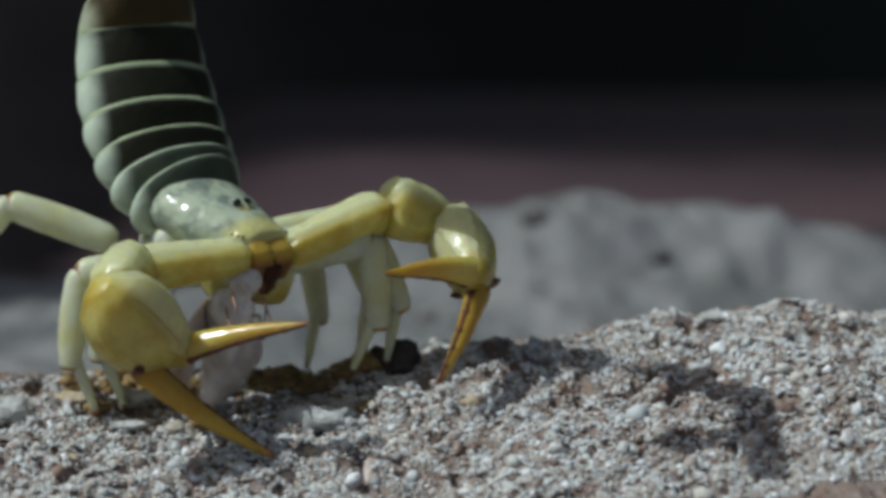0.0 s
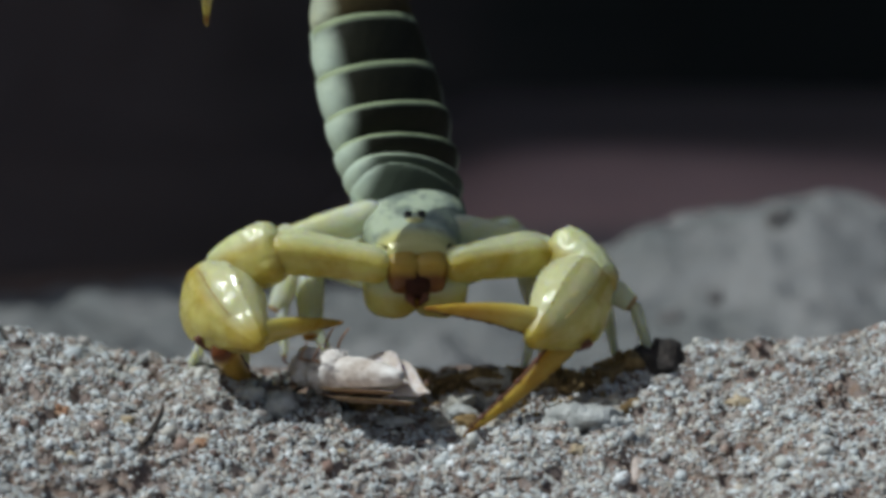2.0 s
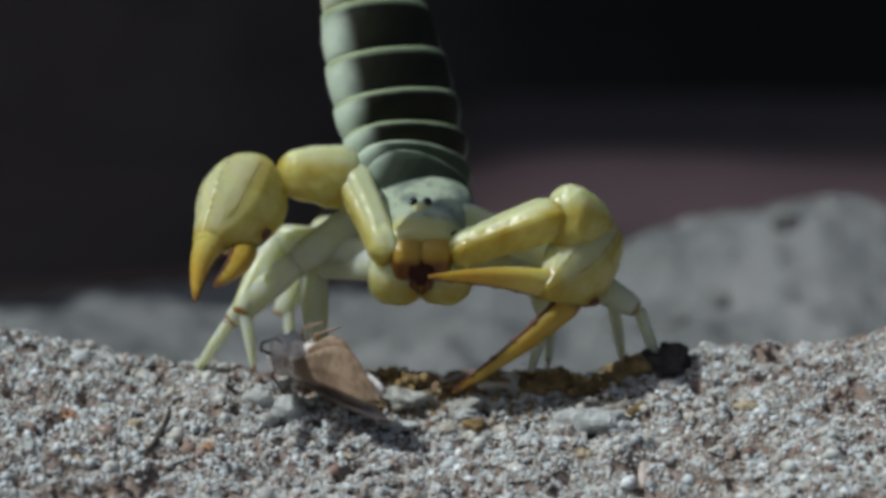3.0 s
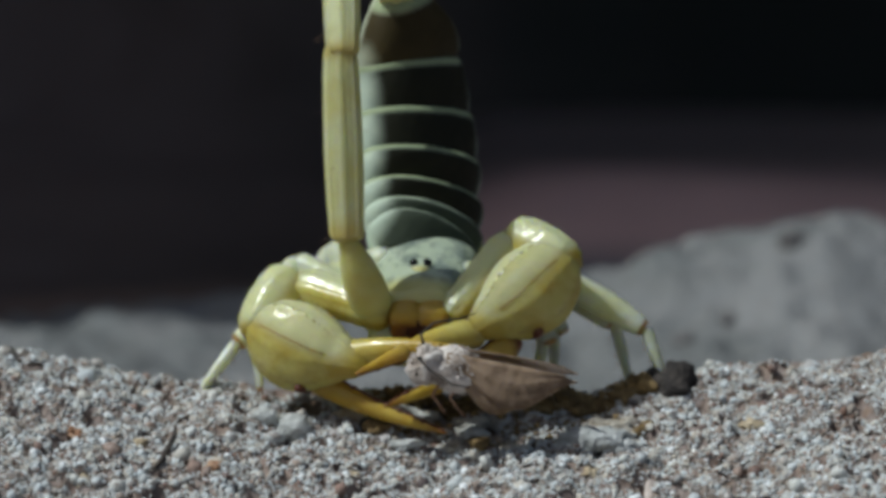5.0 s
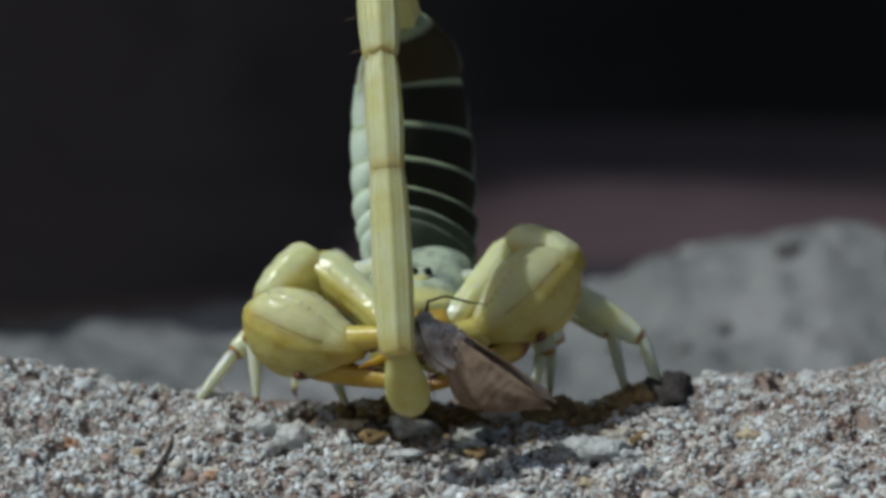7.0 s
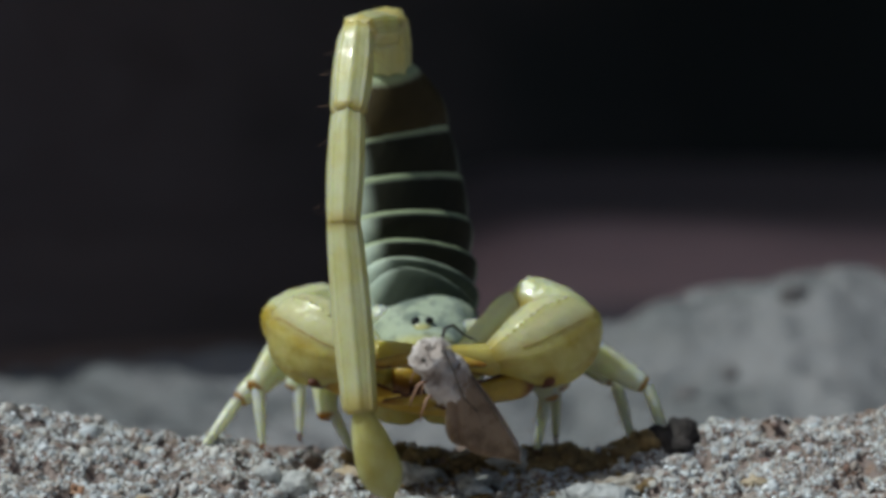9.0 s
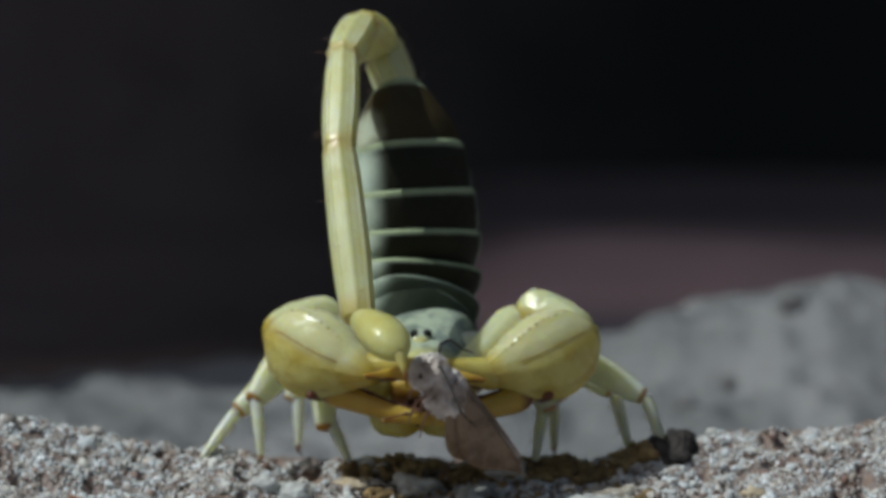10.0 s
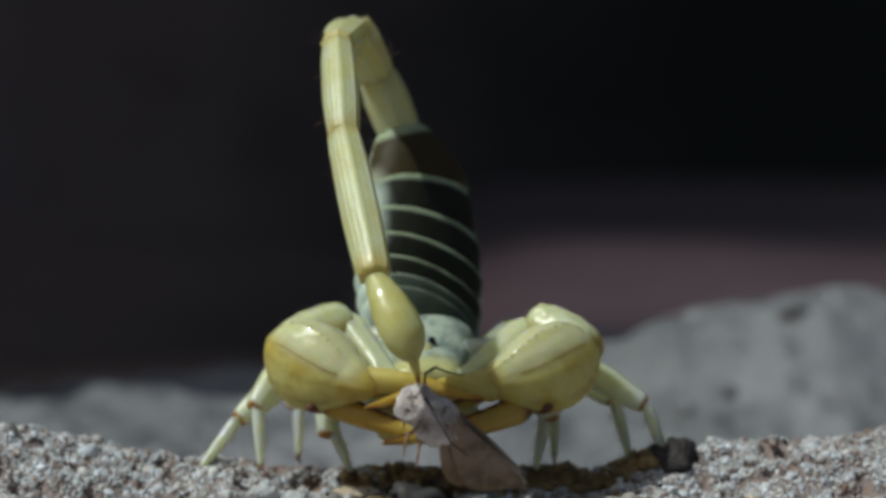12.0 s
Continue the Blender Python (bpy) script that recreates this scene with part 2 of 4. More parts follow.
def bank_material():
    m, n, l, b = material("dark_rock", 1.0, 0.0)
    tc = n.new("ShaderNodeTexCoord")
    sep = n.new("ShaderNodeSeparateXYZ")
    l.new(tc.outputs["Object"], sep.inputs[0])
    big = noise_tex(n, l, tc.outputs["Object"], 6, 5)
    # brown to near-black along x: deeper shade to the right put into the colour
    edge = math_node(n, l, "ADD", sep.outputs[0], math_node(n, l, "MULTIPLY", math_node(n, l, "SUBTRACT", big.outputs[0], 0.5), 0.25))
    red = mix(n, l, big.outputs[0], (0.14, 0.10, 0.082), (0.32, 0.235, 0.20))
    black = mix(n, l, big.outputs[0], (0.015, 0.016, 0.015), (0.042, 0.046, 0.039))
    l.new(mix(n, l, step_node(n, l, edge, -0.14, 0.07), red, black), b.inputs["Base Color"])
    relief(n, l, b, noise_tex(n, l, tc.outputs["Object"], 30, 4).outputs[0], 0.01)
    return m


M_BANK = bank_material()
M_FUZZ = plain("moth_fur", (0.36, 0.29, 0.24), (0.84, 0.81, 0.79), 300, 0.9, 0.0003)
M_HAIR = plain("bristle", (0.30, 0.16, 0.10), (0.42, 0.26, 0.16), 900, 0.5)


def wing_material(name, c1, c2, c3):
    m, n, l, b = material(name, 0.7, 0.3)
    tc = n.new("ShaderNodeTexCoord")
    a = noise_tex(n, l, tc.outputs["Object"], 380, 5, 0.65)
    f = noise_tex(n, l, tc.outputs["Object"], 2600, 3)
    col = mix(n, l, step_node(n, l, a.outputs[0], 0.42, 0.58), c1, c2)
    col = mix(n, l, math_node(n, l, "MULTIPLY", f.outputs[0], 0.35), col, c3)
    l.new(col, b.inputs["Base Color"])
    w = n.new("ShaderNodeTexWave")
    w.inputs["Scale"].default_value, w.inputs["Distortion"].default_value = 420, 6
    l.new(tc.outputs["Object"], w.inputs["Vector"])
    relief(n, l, b, mix(n, l, 0.6, w.outputs["Fac"], f.outputs[0]), 0.00006, 0.5)
    flesh(b, 0.1, 0.0004)
    thin = n.new("ShaderNodeBsdfTranslucent")
    l.new(mix(n, l, 0.75, col, (0.42, 0.22, 0.10)), thin.inputs[0])
    both = n.new("ShaderNodeMixShader")
    both.inputs[0].default_value = 0.2
    l.new(b.outputs[0], both.inputs[1])
    l.new(thin.outputs[0], both.inputs[2])
    l.new(both.outputs[0], n["Material Output"].inputs[0])
    return m


M_WING = wing_material("wing_upper", (0.15, 0.095, 0.055), (0.34, 0.24, 0.16), (0.46, 0.37, 0.29))
M_PALE = wing_material("wing_under", (0.58, 0.49, 0.44), (0.80, 0.74, 0.71), (0.82, 0.77, 0.74))


# ---- mesh helpers; lengths in millimetres ----
def finish(name, bm, mat, smoothed=True):
    me = bpy.data.meshes.new(name)
    bmesh.ops.scale(bm, vec=(MM, MM, MM), verts=bm.verts)
    bmesh.ops.recalc_face_normals(bm, faces=bm.faces)
    bm.to_mesh(me)
    bm.free()
    me.materials.append(mat)
    if smoothed:
        me.polygons.foreach_set("use_smooth", [True] * len(me.polygons))
    return me


def part(name, bm, mat, parent, label="", smoothed=True):
    ob = new(name, finish(name, bm, mat, smoothed))
    ob.parent = parent
    return tagged(ob, label=label)


def ring(bm, c, u, v, a, b, n, power=2.0, keels=0, depth=0.0):
    out = []
    for k in range(n):
        th = 2 * math.pi * k / n
        cu, cv = math.cos(th), math.sin(th)
        r = 1 + (depth * abs(math.cos(keels * th / 2)) ** 14 if keels else 0)
        p = c + u * (a * r * math.copysign(abs(cu) ** (2 / power), cu)) + v * (b * r * math.copysign(abs(cv) ** (2 / power), cv))
        out.append(bm.verts.new(p))
    return out


def skin(bm, rings):
    for a, b in zip(rings, rings[1:]):
        n = len(a)
        for k in range(n):
            bm.faces.new((a[k], a[(k + 1) % n], b[(k + 1) % n], b[k]))
    for r, flip in ((rings[0], True), (rings[-1], False)):
        mid = bm.verts.new(sum((v.co for v in r), Vector()) / len(r))
        n = len(r)
        for k in range(n):
            f = (r[k], r[(k + 1) % n], mid)
            bm.faces.new(f[::-1] if flip else f)


def spline(keys_in, steps):
    """Catmull-Rom through tuples."""
    ks = [np.array(k, float) for k in keys_in]
    ks = [2 * ks[0] - ks[1]] + ks + [2 * ks[-1] - ks[-2]]
    out = []
    for i in range(1, len(ks) - 2):
        p0, p1, p2, p3 = ks[i - 1:i + 3]
        for s in range(steps):
            t = s / steps
            out.append(0.5 * (2 * p1 + (p2 - p0) * t + (2 * p0 - 5 * p1 + 4 * p2 - p3) * t * t + (3 * p1 - p0 - 3 * p2 + p3) * t ** 3))
    out.append(ks[-2])
    return out


def loft(stations, n=20, power=2.0, steps=4, keels=0, depth=0.0, rough=0.0, bm=None, seed=0):
    """A closed body along x; stations of (x, half width along y, half height along z, z of the middle)."""
    bm = bm or bmesh.new()
    rings = []
    for x, a, b, zc in spline(stations, steps):
        rings.append(ring(bm, Vector((x, 0, zc)), Vector((0, 1, 0)), Vector((0, 0, 1)), max(a, 0.02), max(b, 0.02), n, power, keels, depth))
    if rough:
        for r in rings:
            for v in r:
                q = Vector((seed * 7.1, 0, 0))
                v.co += v.co.normalized() * rough * (noise.noise(v.co * 1.3 + q) + 0.45 * noise.noise(v.co * 3.7 + q))
    skin(bm, rings)
    return bm


def tube(points, radii, n=8, bm=None):
    """A closed tapering tube through points."""
    bm = bm or bmesh.new()
    pts = [Vector(p) for p in points]
    rings = []
    for i, p in enumerate(pts):
        d = (pts[min(i + 1, len(pts) - 1)] - pts[max(i - 1, 0)]).normalized()
        u = d.orthogonal().normalized() if not rings else (u - d * u.dot(d)).normalized()
        rings.append(ring(bm, p, u, d.cross(u), radii[i], radii[i], n))
    skin(bm, rings)
    return bm


def ball(c, r, bm=None, sub=2, jag=0.0, seed=0, squash=(1, 1, 1)):
    bm = bm or bmesh.new()
    vs = bmesh.ops.create_icosphere(bm, subdivisions=sub, radius=1.0)["verts"]
    for v in vs:
        q = v.co.copy()
        k = 1 + jag * (noise.noise(q * 1.7 + Vector((seed, seed * 0.37, 0))) + 0.5 * noise.noise(q * 4.1 + Vector((0, seed, 3))))
        v.co = Vector((q.x * squash[0], q.y * squash[1], q.z * squash[2])) * r * k + Vector(c)
    return bm


# ---- ground ----
def smooth(a, b, v):
    u = np.clip((np.asarray(v, float) - a) / (b - a), 0, 1)
    return u * u * (3 - 2 * u)


def bump(x, y, cx, cy, rx, ry, h):
    """A rounded heap or hollow, in millimetres."""
    return h * np.exp(-((x - cx) / rx) ** 2 - ((y - cy) / ry) ** 2)


def crumbs(x, y, size, seed):
    """Smooth random relief between -0.5 and 0.5 with lumps of that size."""
    table = np.random.default_rng(seed).random((128, 128)) - 0.5
    u, v = np.clip(x, -900, 900) / size + 300, np.clip(y, -900, 900) / size + 300
    i, j = np.floor(u).astype(int), np.floor(v).astype(int)
    a, b = u - i, v - j
    a, b = a * a * (3 - 2 * a), b * b * (3 - 2 * b)
    p, q, r, s = (table[(i + di) % 128, (j + dj) % 128] for di, dj in ((0, 0), (1, 0), (0, 1), (1, 1)))
    return (p * (1 - a) + q * a) * (1 - b) + (r * (1 - a) + s * a) * b


def pits(x, y):
    """Where the crust has broken away, 0 to 1."""
    return np.maximum(smooth(0.14, 0.26, crumbs(x, y, 1.3, 4)) * smooth(0.02, 0.2, crumbs(x, y, 5.0, 5)), 0.8 * smooth(0.2, 0.3, crumbs(x, y, 0.9, 9)))


def ground_height(x, y):
    """Height of the sand in millimetres over the plan in millimetres."""
    x, y = np.asarray(x, float), np.asarray(y, float)
    crest = -2.6 + 0.8 * smooth(-13, -17, x) + 1.8 * smooth(-20, -34, x) + 1.0 * smooth(10, 20, x) + 1.2 * smooth(18, 30, x)
    crest = crest + 1.2 * smooth(28, 38, x) + 1.6 * smooth(38, 48, x) - 1.2 * smooth(49, 58, x)
    front = np.where(y < 6, -0.28 * np.minimum(6 - y, 40) - 6 * smooth(0, 1, (-34 - y) / 90), 0.0)
    fall = -14.7 * smooth(6, 52, y)
    z = crest * smooth(70, 25, y) + front + fall
    z = z + bump(x, y, -40, 112, 55, 26, 1.8) + bump(x, y, 46, 112, 27, 24, 14.5) + bump(x, y, 80, 112, 26, 26, 7.5)
    z = z + bump(x, y, 10, 108, 25, 22, 5.0)
    far = smooth(140, 240, y)
    z = z + far * (bump(x, y, 35, 300, 50, 60, 6.0)) - 22 * far * smooth(20, -50, x)
    z = z + (3.0 * crumbs(x, y, 13, 6) + 2.6 * crumbs(x, y, 6, 7) + 1.6 * crumbs(x, y, 2.8, 8)) * smooth(50, 80, y) * smooth(190, 150, y)
    # the trampled hollow under the animal, and its rims
    z = z + bump(x, y, 1, 0, 9, 5, -0.8) + bump(x, y, 9, -8, 7, 2.4, 0.7) + bump(x, y, -12, -7, 6, 2.5, 0.5)
    # crust, clumps and small pits
    near = smooth(60, 14, np.abs(y))
    z = z + near * (1.0 * crumbs(x, y, 5.5, 1) + 0.9 * crumbs(x, y, 2.3, 2) + 0.8 * crumbs(x, y, 1.1, 3))
    return z - near * 1.15 * pits(x, y)


def graded(lo, hi, step, growth, reach):
    """Even steps between lo and hi, then growing ones out to reach."""
    mid = list(np.arange(lo, hi + step / 2, step))
    up, down, s = mid[-1], mid[0], step
    right, left = [], []
    while up < reach:
        s *= growth
        up += s
        down -= s
        right.append(up)
        left.append(down)
    return np.array(left[::-1] + mid + right)


def sheet(name, xs, ys, height, mat):
    X, Y = np.meshgrid(xs, ys)
    Z = height(X, Y)
    v = np.stack([X, Y, Z], -1).reshape(-1, 3) * MM
    nx, ny = len(xs), len(ys)
    i = np.arange((ny - 1) * (nx - 1))
    a = (i // (nx - 1)) * nx + i % (nx - 1)
    f = np.stack([a, a + 1, a + nx + 1, a + nx], 1)
    me = bpy.data.meshes.new(name)
    me.from_pydata(v.tolist(), [], f.tolist())
    me.polygons.foreach_set("use_smooth", [True] * len(me.polygons))
    me.materials.append(mat)
    return new(name, me)


rows_y = np.unique(np.concatenate([graded(-28, 14, 0.4, 1.06, 60000), np.arange(46.0, 190.0, 1.3)]))
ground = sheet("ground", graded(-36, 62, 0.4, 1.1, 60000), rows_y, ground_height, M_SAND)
tagged(ground, "pale grey coarse sand in low mounds, reddish further off", "sand", kind="structure")


def bank_height(x, y):
    """A tall rock face behind the sand, with an unseen flank added forward on one side to shade the far ground."""
    back = smooth(560, 1250, y)
    flank = smooth(-150, -350, x) * smooth(50, 88, y)
    h = 1500 * np.maximum(back, flank) * (1 + 0.1 * np.sin(x * 0.004 + 1) + 0.06 * np.sin(x * 0.011 + y * 0.006))
    return h - 26 + 12 * np.sin(x * 0.03 + np.sin(y * 0.02)) * np.sin(y * 0.027)


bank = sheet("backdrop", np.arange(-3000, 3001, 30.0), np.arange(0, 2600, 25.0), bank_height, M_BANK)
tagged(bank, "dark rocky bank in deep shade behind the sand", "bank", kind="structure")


def grain_field(name, count, box, sizes, seed, sink=0.25, mat=None, label="loose angular grains of grey, white and orange sand", category="sand", lift=0.0):
    """Loose angular sand grains lying on the ground, in one mesh."""
    rng = np.random.default_rng(seed)
    bm = bmesh.new()
    bmesh.ops.create_icosphere(bm, subdivisions=1, radius=1.0)
    base = np.array([v.co[:] for v in bm.verts])
    faces = np.array([[v.index for v in f.verts] for f in bm.faces])
    bm.free()
    x0, x1, y0, y1 = box
    px, py = rng.uniform(x0, x1, count), rng.uniform(y0, y1, count)
    keep = rng.random(count) > 1.05 * pits(px, py)
    px, py = px[keep], py[keep]
    count = len(px)
    r = sizes[0] + (sizes[1] - sizes[0]) * rng.random(count) ** 2.5
    q = rng.normal(size=(count, 4))
    q /= np.linalg.norm(q, axis=1)[:, None]
    w, a, b, c = q.T
    R = np.stack([np.stack([1 - 2 * (b * b + c * c), 2 * (a * b - c * w), 2 * (a * c + b * w)], -1),
                  np.stack([2 * (a * b + c * w), 1 - 2 * (a * a + c * c), 2 * (b * c - a * w)], -1),
                  np.stack([2 * (a * c - b * w), 2 * (b * c + a * w), 1 - 2 * (a * a + b * b)], -1)], 1)
    shape = base[None] * (1 + rng.uniform(-0.28, 0.22, (count, len(base), 1)))
    shape = shape * rng.uniform(0.65, 1.2, (count, 1, 3)) * r[:, None, None]
    v = np.einsum("nij,nkj->nki", R, shape)
    pz = ground_height(px, py) + lift * rng.random(count) ** 2 + r * (1 - 2 * sink) * rng.uniform(0.0, 1.8, count)
    v += np.stack([px, py, pz], -1)[:, None]
    f = (faces[None] + (np.arange(count) * len(base))[:, None, None]).reshape(-1, 3)
    me = bpy.data.meshes.new(name)
    me.from_pydata((v.reshape(-1, 3) * MM).tolist(), [], f.tolist())
    me.polygons.foreach_set("use_smooth", [True] * len(me.polygons))
    me.materials.append(mat or M_GRAIN)
    return tagged(new(name, me), label, category, kind="stuff")


grain_field("sand_grains", 114000, (-37, 60, -23, 10.5), (0.08, 0.22), 5, 0.25)
grain_field("sand_grains", 6000, (-37, 60, -23, 10.5), (0.18, 0.46), 6, 0.42)
grain_field("sand_grains", 420, (-37, 60, -23, 10.5), (0.4, 0.85), 7, 0.42)


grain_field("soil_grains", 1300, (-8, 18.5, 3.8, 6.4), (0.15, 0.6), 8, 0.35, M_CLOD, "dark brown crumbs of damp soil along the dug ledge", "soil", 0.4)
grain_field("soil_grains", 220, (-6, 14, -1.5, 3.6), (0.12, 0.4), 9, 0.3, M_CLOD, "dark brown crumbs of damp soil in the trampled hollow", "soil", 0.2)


# ---- clods, stones and scraps on the sand ----
def lying(name, x, y, r, mat, label, category, squash=(1, 1, 0.7), seed=0, jag=0.5, sink=0.35, sub=3, turn=0, group=""):
    """A lump that rests on the sand at x, y (millimetres), part sunk."""
    ob = new(name, finish(name, ball((0, 0, 0), r, jag=jag, sub=sub, seed=seed, squash=squash), mat))
    ob.matrix_basis = pose(x * MM, y * MM, (float(ground_height(x, y)) + r * squash[2] * (1 - 2 * sink)) * MM, 0, 0, turn)
    return tagged(ob, label, category, group)


lying("soil_clod", 17.4, 5.0, 1.8, M_DARK, "blackish damp soil clod on the crest of the sand", "clod", (1.1, 0.9, 1.0), 3, 0.7, 0.3)
for _k, (_x, _y, _r) in enumerate(((15.6, 4.6, 1.2), (14.0, 4.4, 1.5), (12.3, 4.8, 1.1), (10.9, 4.6, 1.3), (9.2, 5.4, 1.2), (7.5, 5.4, 1.3), (5.6, 5.0, 1.1), (3.7, 4.6, 1.3), (1.8, 4.8, 1.1), (0.2, 5.2, 1.0))):
    lying("soil_or_shade_crumb", _x, _y, _r, M_CLOD, "dark brown crumb of dug soil in the shade", "clod", (1.25, 0.8, 0.75), 11 + _k, 0.6, 0.4, 3, 25 * _k, "dug soil behind the hollow")
# the lump at x -5.2 stands in for a shaded hole, not soil
for _k, (_x, _y, _r) in enumerate(((13.4, 0.4, 1.3), (15.3, -0.2, 1.1), (11.4, 1.2, 1.0), (2.6, -1.6, 0.9), (4.6, -1.4, 0.8), (-5.2, 0.2, 0.9), (0.6, -1.2, 0.8))):
    lying("soil_or_shade_crumb", _x, _y, _r, M_CLOD if _k % 2 else M_CRUST, "brown crumb of soil in the trampled hollow" if _k % 2 else "pale sandy crumb in the trampled hollow", "clod", (1.2, 0.9, 0.7), 31 + _k, 0.7, 0.4, 3, 40 * _k, "soil in the hollow")
for _k, (_x, _y, _r) in enumerate(((-2.8, 1.9, 1.3), (1.9, 1.8, 1.1), (3.8, 3.0, 0.6), (12.9, 4.8, 1.1), (8.2, 6.8, 0.85), (-6.0, 5.5, 1.0), (4.9, 4.6, 1.3))):
    lying("sand_clump", _x, _y, _r, M_PALESAND, "whitish lump of caked sand in the trampled hollow", "clod", (1.3, 0.9, 0.62), 61 + _k, 0.75, 0.3, 3, 35 * _k, "pale lumps in the hollow")
# dark lump in place of a shaded hole; its colour carries the shade
for _k, (_x, _y, _r) in enumerate(((-5.3, 0.9, 0.9),)):
    lying("soil_or_shade_crumb", _x, _y, _r, M_DARK, "blackish lump for a shaded hole in the trampled hollow", "clod", (1.2, 0.9, 0.8), 81 + _k, 0.7, 0.35, 3, 0, "soil in the hollow")
lying("sand_clump", 10.9, -2.8, 2.1, M_STONE, "pale crusted clump of sand beside the hollow", "clod", (1.3, 0.8, 0.62), 5, 0.55, 0.25)
lying("sand_clump", 12.9, -3.4, 1.3, M_STONE, "small pale crusted clump of sand", "clod", (1.2, 0.9, 0.6), 6, 0.55, 0.35)
lying("pebble", -11.5, -1.0, 1.25, M_STONE, "rounded blue-grey pebble half sunk in sand", "pebble", (1, 0.9, 0.85), 8, 0.3, 0.3)
lying("pebble", -13.8, 0.2, 0.95, M_STONE, "small pale grey pebble on the sand", "pebble", (1.1, 0.9, 0.75), 9, 0.3, 0.35)
lying("pebble", -3.0, -1.9, 1.0, M_STONE, "flat greyish chip of stone in the hollow", "pebble", (1.5, 0.9, 0.35), 12, 0.3, 0.3)
lying("pebble", 2.0, 0.2, 0.9, M_STONE, "pale angular pebble in the hollow", "pebble", (1.3, 0.9, 0.6), 13, 0.4, 0.3)
lying("pebble", -6.9, 2.6, 1.2, M_TAN, "pale yellowish chip of crust", "pebble", (1.5, 0.8, 0.5), 14, 0.4, 0.35)
for _k, (_x, _y, _r) in enumerate(((19.4, -0.6, 0.75), (10.5, -8.0, 0.62), (-26.0, -12.0, 0.7), (-27.6, -4.6, 0.7), (-22.8, -4.4, 0.65), (22.8, -3.0, 0.7), (30.5, -5.0, 0.6), (26.0, 1.5, 0.6), (-7.0, -7.5, 0.6), (-17.0, -9.0, 0.6), (34.5, -2.0, 0.65), (38.0, -9.0, 0.6))):
    lying("pebble", _x, _y, _r, M_TAN if _k % 3 else M_RUST, "small tan pebble among the grains" if _k % 3 else "small rusty orange pebble among the grains", "pebble", (1.15, 0.85, 0.75), 20 + _k, 0.65, 0.42, 3, 30 * _k, "small pebbles")


# lumps set where the far mound has dark blotches
for _k, (_x, _y, _r) in enumerate(((38.5, 101.0, 1.5), (25.5, 88.0, 1.2), (30.5, 92.0, 1.0), (52.0, 98.0, 1.3))):
    lying("stone", _x, _y, _r, M_DULL, "grey-brown lump marking a dark blotch on the far mound", "stone", (1, 0.9, 0.9), 50 + _k, 0.5, 0.4, 3, 0, "stones on the far mound")


def sand_point(x, y, up):
    return Vector((x, y, float(ground_height(x, y)) + up))


twig = new("twig", finish("twig", tube([sand_point(-21.3, -9.0, 0.35), sand_point(-21.0, -7.6, 0.55), sand_point(-20.7, -6.0, 0.5), sand_point(-20.3, -4.4, 0.9), sand_point(-20.2, -3.6, 1.5)], [0.12, 0.2, 0.24, 0.2, 0.08], 8), M_TWIG))
tagged(twig, "thin dark dry stem lying on the sand", "twig")
shard = ball((0, 0, 0), 1.3, jag=0.25, sub=3, seed=4, squash=(0.45, 0.22, 1.0))
flake = new("flake", finish("flake", shard, M_FLAKE))
flake.matrix_basis = pose(14.7 * MM, -11.0 * MM, (float(ground_height(14.7, -11.0)) + 0.75) * MM, -48, 22, 12)
tagged(flake, "pale pointed flake of husk stuck in sand", "flake")


# ---- the scorpion ----
TIMES = [0, 0.5, 1, 1.5, 2, 2.5, 3, 3.5, 3.7, 5.3, 5.5, 6, 6.5, 7.2, 8.8, 9.5, 10, 10.5, 11, 12]
YAW = [46, 44, 27, 10, 4, 4, 2, 2, -4, -2, -1, 0, 2, 2, 0, 0, 0, 4, 5, 5]
